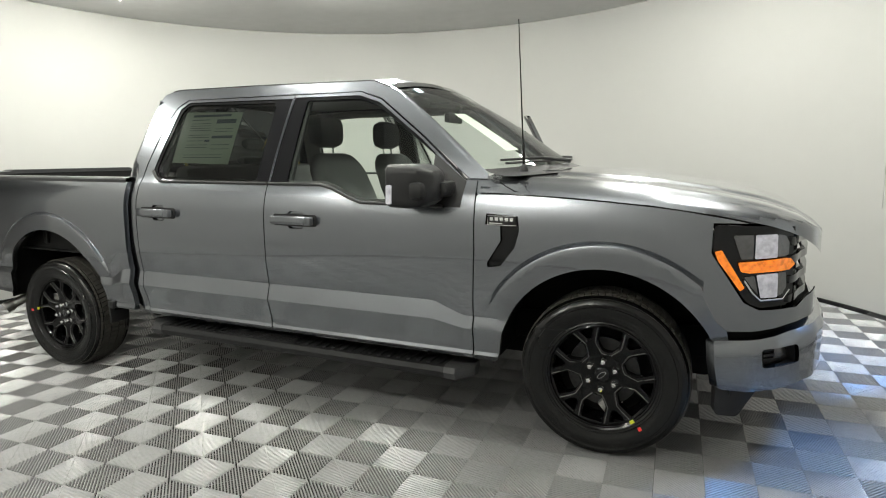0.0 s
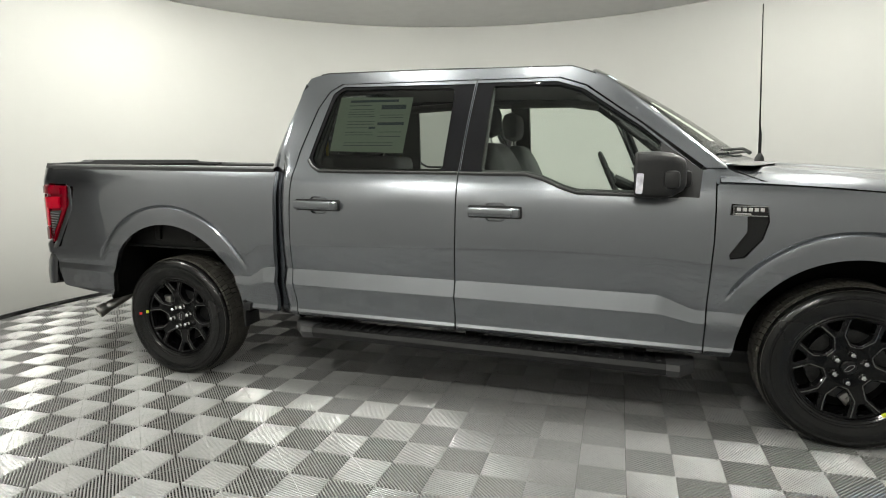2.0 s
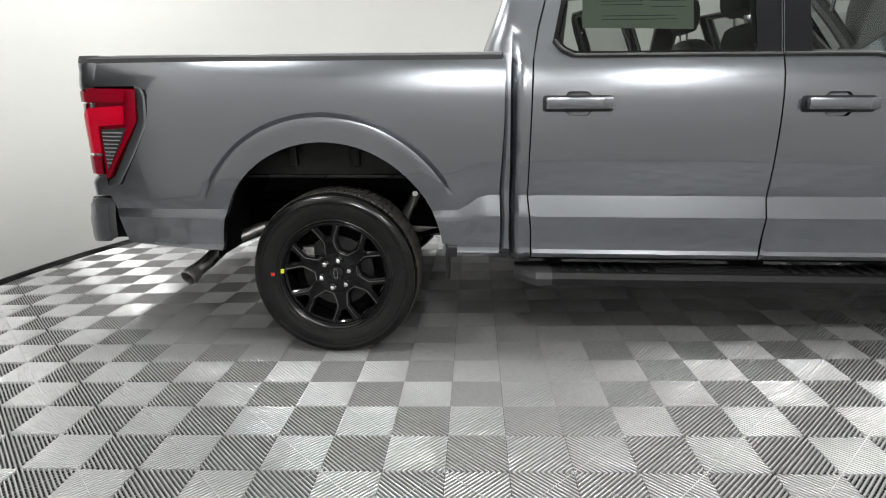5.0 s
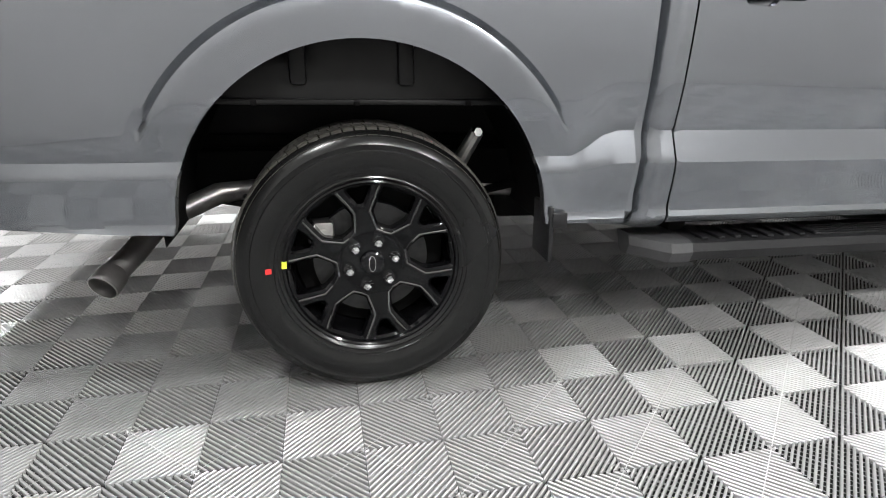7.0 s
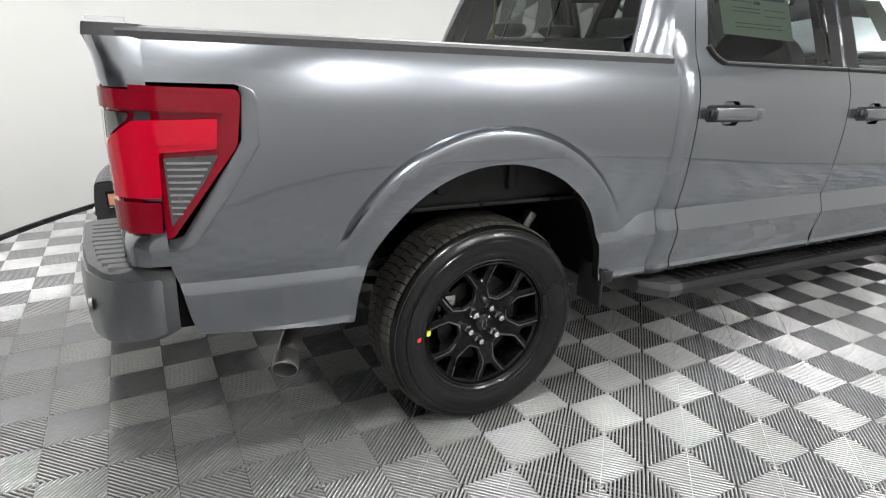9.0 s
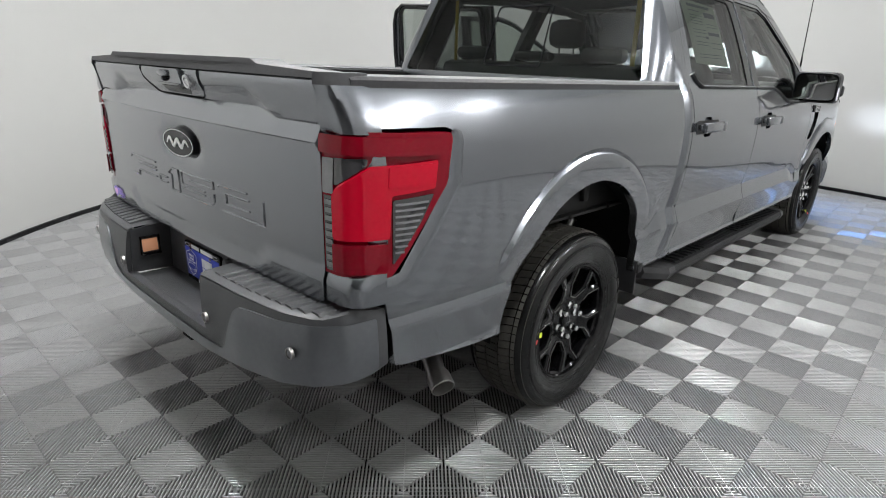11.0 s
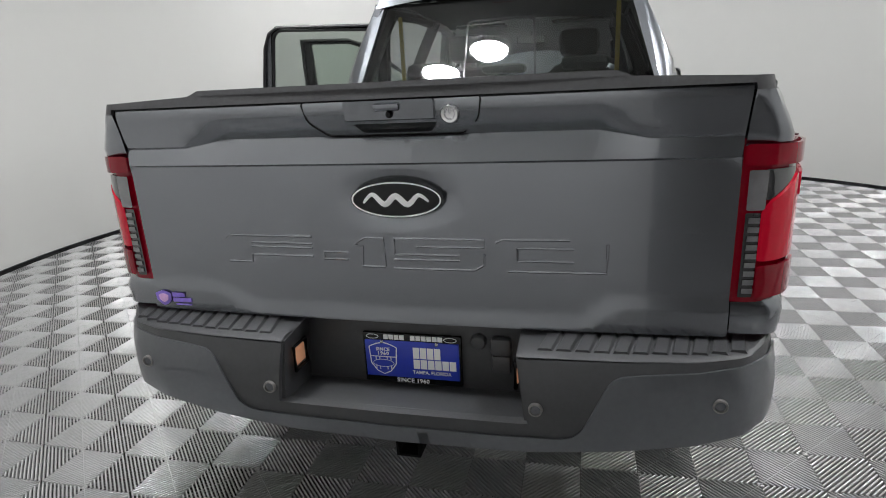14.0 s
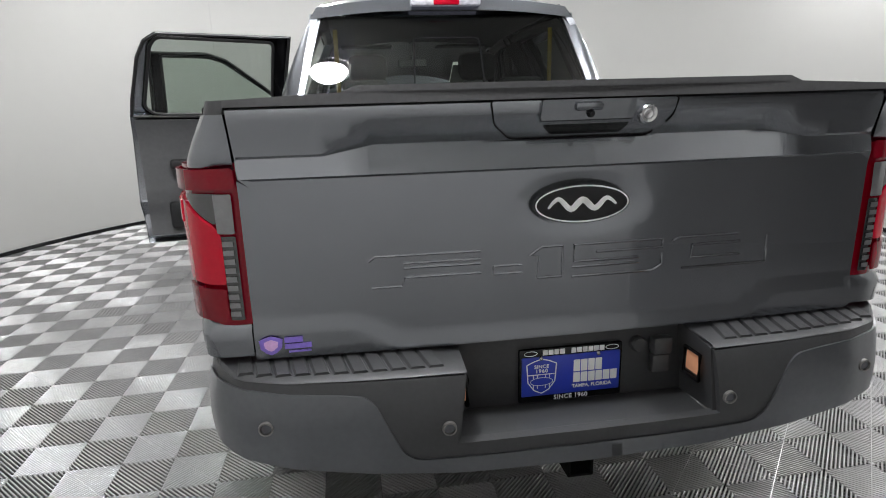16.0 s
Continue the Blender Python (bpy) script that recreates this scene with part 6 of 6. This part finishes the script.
# belt mouldings under the windows
both("belt_moulding", join(tube([side(x, z) + Vector((0, -0.002, 0)) for x, z in ((0.972, 1.405), (1.0, 1.370), (1.05, 1.343), (1.4, 1.342), (1.863, 1.342))], 0.009, 8)), BLACK, truck, "black belt moulding", body=True)
part("belt_moulding", join(tube([side(x, z) + Vector((0, -0.002, 0)) for x, z in ((1.875, 1.342), (2.22, 1.341), (2.30, 1.322), (2.41, 1.277), (2.48, 1.256), (2.94, 1.251))], 0.009, 8)), BLACK, truck, "black belt moulding", body=True)
# door jambs closing the gaps, near black to paint the shade inside them
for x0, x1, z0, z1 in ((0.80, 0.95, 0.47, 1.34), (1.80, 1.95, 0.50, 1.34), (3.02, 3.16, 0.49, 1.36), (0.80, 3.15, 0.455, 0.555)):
    both("door_jamb_shade", sheet([(x0, z0), (x1, z0), (x1, z1), (x0, z1)], inset(0.05), 0.08, rim=0.03), DARK, truck, body=True)
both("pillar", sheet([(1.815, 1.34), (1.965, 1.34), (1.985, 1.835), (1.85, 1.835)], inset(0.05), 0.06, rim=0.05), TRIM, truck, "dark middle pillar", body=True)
# black sheet added between bed and cab as painted gap shade
both("bed_gap_shade", sheet([(0.738, 0.50), (0.800, 0.50), (0.800, 1.33), (0.738, 1.33)], inset(0.060), 0.04, rim=0.06), DARK, truck, body=True)

# ---- cabin ----
part("cabin_floor", boxed((0.85, -0.84, 0.56), (3.1, 0.84, 0.60), 0.004), TRIM, truck, "dark cabin floor", body=True)
part("headliner", grid([0.95, 1.1, 1.5, 2.0, 2.35, 2.48], [0.70 * k / 6 for k in range(-6, 7)], lambda x, y: roof_at(x, y) + Vector((0, 0, -0.055))), HEADLINER, truck, "grey headliner", body=True)
part("rear_shelf", boxed((0.80, -0.78, 0.60), (0.88, 0.78, 1.36), 0.01), TRIM, truck, body=True)


def seat(y, x, w, label):
    s = new("seat")
    s.parent = truck
    s["label"] = label
    part("cushion", boxed((x - 0.05, y - w, 0.86), (x + 0.50, y + w, 1.03), 0.05), CLOTH, s, body=True)
    back = bmesh.new()
    rows = []
    for t, d, ww in ((0.0, 0.15, 0.96), (0.12, 0.16, 1.0), (0.6, 0.15, 1.0), (0.80, 0.14, 0.96), (0.90, 0.125, 0.86), (0.97, 0.105, 0.68), (1.0, 0.06, 0.50)):
        cx_, cz_ = x - 0.22 * t, 0.95 + 0.56 * t
        poly = rounded([(-w * ww, -d / 2), (w * ww, -d / 2), (w * ww, d / 2), (-w * ww, d / 2)], 0.05, 4)
        rows.append([back.verts.new((cx_ + v, y + u, cz_)) for u, v in poly])
    n = len(rows[0])
    for a, b in zip(rows, rows[1:]):
        for k in range(n):
            back.faces.new((a[k], b[k], b[(k + 1) % n], a[(k + 1) % n]))
    back.faces.new(rows[-1])
    part("backrest", fixed_normals(back), CLOTH, s, "dark grey cloth backrest", body=True)
    head = boxed((x - 0.320, y - 0.140, 1.545), (x - 0.190, y + 0.140, 1.745), 0.060)
    h = part("headrest", head, CLOTH, s, "dark grey cloth headrest", body=True)
    for d in (-0.06, 0.06):
        part("headrest_post", tube([(x - 0.245, y + d, 1.48), (x - 0.255, y + d, 1.56)], 0.006, 8), CHROME, s, "steel post", body=True)
    return s


seat(-0.40, 2.16, 0.25, "dark grey cloth front passenger seat")
seat(0.40, 2.16, 0.25, "dark grey cloth driver's seat")
bench = new("rear_seat")
bench.parent = truck
bench["label"] = "dark grey cloth rear bench seat"
part("cushion", boxed((0.98, -0.70, 0.88), (1.45, 0.70, 1.05), 0.05), CLOTH, bench, body=True)
part("backrest", boxed((0.89, -0.70, 1.0), (1.02, 0.70, 1.43), 0.05), CLOTH, bench, body=True)
for y in (-0.45, 0.0, 0.45):
    hr = part("headrest", boxed((0.90, y - 0.13, 1.435), (0.99, y + 0.13, 1.515 if y else 1.49), 0.035), CLOTH, bench, body=True)
# dashboard, wheel, screen, mirror, visors
dash = bmesh.new()
rows = []
for y in [0.80 * k / 10 for k in range(-10, 11)]:
    hump_ = 0.03 * math.exp(-((y - 0.4) / 0.2) ** 2)
    rows.append([dash.verts.new((x, y, z + (hump_ if z > 1.2 else 0))) for x, z in ((3.22, 1.345), (3.0, 1.375), (2.86, 1.365), (2.80, 1.33), (2.79, 1.22), (2.83, 1.10), (2.88, 0.95), (3.1, 0.85))])
for a, b in zip(rows, rows[1:]):
    for k in range(7):
        dash.faces.new((a[k], b[k], b[k + 1], a[k + 1]))
part("dashboard", fixed_normals(dash), TRIM, truck, "dark dashboard", body=True)
part("screen", boxed((2.765, -0.13, 1.20), (2.785, 0.13, 1.345), 0.008), GLOSSBLACK, truck, "black centre screen", body=True)
for y in (-0.68, -0.25, 0.25, 0.68):
    part("air_vent", join(*[boxed((2.775, y - 0.05, 1.25 + 0.018 * k), (2.795, y + 0.05, 1.258 + 0.018 * k), 0.002) for k in range(4)]), GLOSSBLACK, truck, "slatted air vent", body=True)
part("centre_console", boxed((2.05, -0.13, 0.60), (2.85, 0.13, 1.02), 0.03), TRIM, truck, "centre console", body=True)
ring = bmesh.new()
ringpts = [Vector((0, 0.185 * math.cos(a), 0.185 * math.sin(a))) for a in [2 * math.pi * k / 36 for k in range(37)]]
sw = tube(ringpts, 0.016, 8)
sw = join(sw, boxed((-0.02, -0.06, -0.05), (0.03, 0.06, 0.05), 0.02), boxed((-0.008, -0.18, -0.02), (0.008, 0.18, 0.015), 0.006), boxed((-0.008, -0.02, -0.18), (0.008, 0.02, 0.0), 0.006))
bmesh.ops.transform(sw, matrix=Matrix.Translation((2.60, 0.40, 1.29)) @ Matrix.Rotation(radians(-24), 4, "Y"), verts=sw.verts)
part("steering_wheel", sw, TRIM, truck, "dark steering wheel", body=True)
part("steering_column", tube([(2.62, 0.40, 1.28), (2.85, 0.40, 1.18)], 0.04, 12), TRIM, truck, body=True)
rv = part("interior_mirror", join(boxed((2.60, -0.12, 1.70), (2.635, 0.12, 1.765), 0.012), tube([(2.63, 0, 1.74), (2.68, 0, 1.80)], 0.012, 8)), TRIM, truck, "rear-view mirror", body=True)
part("mirror_glass", boxed((2.597, -0.11, 1.706), (2.601, 0.11, 1.759)), mat("inner_mirror_silver", (0.9, 0.9, 0.9), 0.01, 1.0), rv, "mirror glass", body=True)
for y in (-0.38, 0.38):
    part("sun_visor", boxed((2.37, y - 0.20, 1.838), (2.52, y + 0.20, 1.855), 0.006), HEADLINER, truck, "folded sun visor", body=True)
both("pillar_trim", tube([(2.50, -0.64, 1.80), (2.78, -0.72, 1.60), (3.06, -0.80, 1.38)], [0.03, 0.03, 0.035], 8), TRIM, truck, "windshield pillar trim", body=True)
both("grab_handle", tube([(2.62, -0.68, 1.70), (2.66, -0.645, 1.68), (2.80, -0.66, 1.57), (2.84, -0.70, 1.56)], 0.014, 8), TRIM, truck, "grab handle on the pillar", body=True)
both("roof_rail_trim", tube([(0.95, -0.66, 1.80), (1.5, -0.665, 1.83), (2.3, -0.665, 1.83), (2.5, -0.66, 1.80)], 0.03, 8), HEADLINER, truck, body=True)
both("rear_pillar_trim", sheet([(0.84, 1.30), (1.0, 1.30), (1.08, 1.80), (0.93, 1.80)], inset(0.055), 0.08, rim=0.02), HEADLINER, truck, body=True)
# yellow belt strap seen through the rear window
YELLOW = mat("yellow_strap", (0.42, 0.30, 0.03), 0.7, grain=0.1)
for y in (-0.62, 0.60):
    part("seat_belt", join(boxed((0.93, y - 0.012, 1.38), (0.936, y + 0.012, 1.78), 0.001)), YELLOW, truck, "yellowish strap behind the rear window", body=True)

# price sheet inside the rear passenger window
PAPER = mat("window_price_sheet", (0.40, 0.43, 0.37), 0.7, grain=0.03, scale=40)
INK = mat("printed_ink", (0.09, 0.10, 0.13), 0.6, grain=0.1, scale=60)


def on_glass(d):
    return lambda x, z: side(x, z) + Vector((0, d, 0))


sticker = part("price_sheet", sheet([(1.090, 1.455), (1.535, 1.445), (1.555, 1.755), (1.105, 1.765)], on_glass(0.0165), 0.08), PAPER, truck, "white price sheet stuck inside the window", body=True)
rows_ = [(1.20, 1.50, 1.732, 1.746), (1.20, 1.34, 1.712, 1.716), (1.40, 1.55, 1.690, 1.715), (1.20, 1.36, 1.690, 1.693), (1.20, 1.36, 1.676, 1.679), (1.20, 1.36, 1.662, 1.665), (1.20, 1.37, 1.648, 1.651), (1.40, 1.54, 1.655, 1.658), (1.40, 1.54, 1.64, 1.643),
         (1.20, 1.37, 1.62, 1.623), (1.20, 1.37, 1.605, 1.608), (1.39, 1.55, 1.60, 1.616), (1.20, 1.33, 1.585, 1.588), (1.34, 1.38, 1.58, 1.592), (1.20, 1.37, 1.56, 1.563), (1.20, 1.37, 1.545, 1.548), (1.40, 1.54, 1.56, 1.563), (1.40, 1.54, 1.535, 1.538), (1.20, 1.50, 1.50, 1.503), (1.20, 1.50, 1.485, 1.488)]
for a, b, c, d in rows_:
    part("print_bar", sheet([(a - 0.03, c), (b - 0.03, c), (b - 0.03, d), (a - 0.03, d)], on_glass(0.0155), 0.2), INK, sticker, body=True)
# papers behind the windshield
part("windshield_paper", grid([0.40, 0.55, 0.70, 0.80], [-0.66 + 0.03 * k for k in range(6)], lambda v, u: shield(u + 0.10 * (v - 0.4), v) + Vector((-0.012, 0, -0.012))), PAPER, truck, "white paper behind the windshield", body=True)
part("windshield_sticker", grid([0.09, 0.12, 0.15], [-0.80, -0.76, -0.72], lambda v, u: shield(u, v) + Vector((0.004, 0, 0.004))), mat("pale_blue_sticker", (0.45, 0.60, 0.70), 0.5, grain=0.1), truck, "small pale sticker at the windshield's top", body=True)
both("window_mark", boxed((1.10, -0.80, 1.44), (1.105, -0.798, 1.447)), WHITE, truck, body=True)

# ---- headlights' beams on the floor and the wall ahead ----
for y in (-0.72, 0.72):
    for power, tint, spread, target in ((52.0, (0.13, 0.38, 1.0), 120, (4.76, y * 1.35, 0.0)), (70.0, (0.80, 0.88, 1.0), 26, (5.93, y * 1.66, 0.88))):
        beam_data = bpy.data.lights.new("headlight_beam", "SPOT")
        beam_data.energy, beam_data.color = power, tint
        beam_data.spot_size, beam_data.spot_blend, beam_data.shadow_soft_size = radians(spread), 1.0, 0.05
        lamp_ob = new("headlight_beam", beam_data)
        lamp_ob.matrix_world = TRUCK_POSE @ look((4.74, y, 0.86), target) @ Matrix.Diagonal((2.0, 0.8, 1, 1) if spread < 60 else (1, 1, 1, 1))

# joint in the wall covering
a_ = math.radians(31)
r_ = WALL_R - 0.004
seam = boxed((-0.001, -0.003, 0.9), (0.003, 0.004, WALL_H - 0.2))
bmesh.ops.transform(seam, matrix=pose(CENTRE.x + r_ * math.cos(a_), CENTRE.y + r_ * math.sin(a_), 0, 0, 0, 31), verts=seam.verts)
tagged(part("trim", seam, WALL), "thin vertical joint in the white wall covering", "trim", kind="structure")

# ---- floor of ribbed snap-together tiles ----
T = 0.40
TURN = 1.4
ORIGIN = (0.292, -0.044)


def tile_mesh():
    bm = bmesh.new()
    h, ribs = T / 2, 22
    D = h * math.sqrt(2)
    pitch, w = D / ribs, 0.0034
    section = [(-w, -0.0130)] + [(w * math.sin(radians(q)), -0.85 * w * (1 - math.cos(radians(q)))) for q in (-80, -48, -16, 16, 48, 80)] + [(w, -0.0130)]
    for sx, sy in ((1, 1), (-1, -1), (1, -1), (-1, 1)):
        d = Vector((sx, sy, 0)).normalized()
        n = Vector((-d.y, d.x, 0))
        for k in range(ribs):
            s = (k + 0.5) * pitch
            rows = []
            for side_ in (-1, 1):
                row = []
                for off, z in section:
                    at = min(max(s + off, 0.0004), D - 0.0004)
                    half = min(at, D - at) - 0.0012
                    row.append(bm.verts.new(d * at + n * (side_ * max(half, 0.0)) + Vector((0, 0, z))))
                rows.append(row)
            for a, b in zip(range(7), range(1, 8)):
                f = bm.faces.new((rows[0][a], rows[0][b], rows[1][b], rows[1][a]))
                f.smooth = True
                f.normal_update()
                if f.normal.z < 0:
                    f.normal_flip()
        # low struts that tie the ribs together
        for k in range(-7, 8):
            off = 0.0185 * k
            a0, a1 = abs(off) + 0.003, D - abs(off) - 0.003
            if a1 - a0 < 0.02:
                continue
            f = bm.faces.new([bm.verts.new(d * at + n * (off + q) + Vector((0, 0, -0.0125))) for at, q in ((a0, -0.0014), (a1, -0.0014), (a1, 0.0014), (a0, 0.0014))])
            f.normal_update()
            if f.normal.z < 0:
                f.normal_flip()
    # the raised cross from corner to corner
    for s in (1, -1):
        d, n = Vector((1, s, 0)).normalized(), Vector((-s, 1, 0)).normalized()
        L = D - 0.002
        pts = [d * -L - n * 0.0014, d * L - n * 0.0014, d * L + n * 0.0014, d * -L + n * 0.0014]
        f = bm.faces.new([bm.verts.new((p.x, p.y, -0.0012)) for p in pts])
        f.normal_update()
        if f.normal.z < 0:
            f.normal_flip()
    me = bpy.data.meshes.new("floor_tile")
    bm.to_mesh(me)
    bm.free()
    me.materials.append(TILE)
    return me


# base disc under the tiles, its dark colour standing in for gap shade
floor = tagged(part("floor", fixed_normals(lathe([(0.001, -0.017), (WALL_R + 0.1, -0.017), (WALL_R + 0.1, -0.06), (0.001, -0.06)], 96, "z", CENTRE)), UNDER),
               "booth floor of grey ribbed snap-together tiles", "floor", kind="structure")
tile = tile_mesh()
spin = Matrix.Rotation(radians(TURN), 4, "Z")
near_tiles, far_tiles = [], []
for i in range(-16, 17):
    for j in range(-14, 15):
        p = spin @ Vector((ORIGIN[0] + i * T, ORIGIN[1] + j * T, 0.0))
        if (p - CENTRE).length < WALL_R + 0.28:
            (near_tiles if p.y < -0.55 or p.x < -0.7 else far_tiles).append(p)
for p in near_tiles:
    ob = new("floor_tile", tile)
    ob.matrix_world = Matrix.Translation(p) @ spin
    ob.parent = floor
bm = bmesh.new()
for p in far_tiles:
    k = len(bm.verts)
    bm.from_mesh(tile)
    bm.verts.ensure_lookup_table()
    bmesh.ops.transform(bm, matrix=Matrix.Translation(p) @ spin, verts=bm.verts[k:])
rest = part("floor_tiles_joined", bm, TILE, floor, angle=60)
rest["kind"] = "stuff"
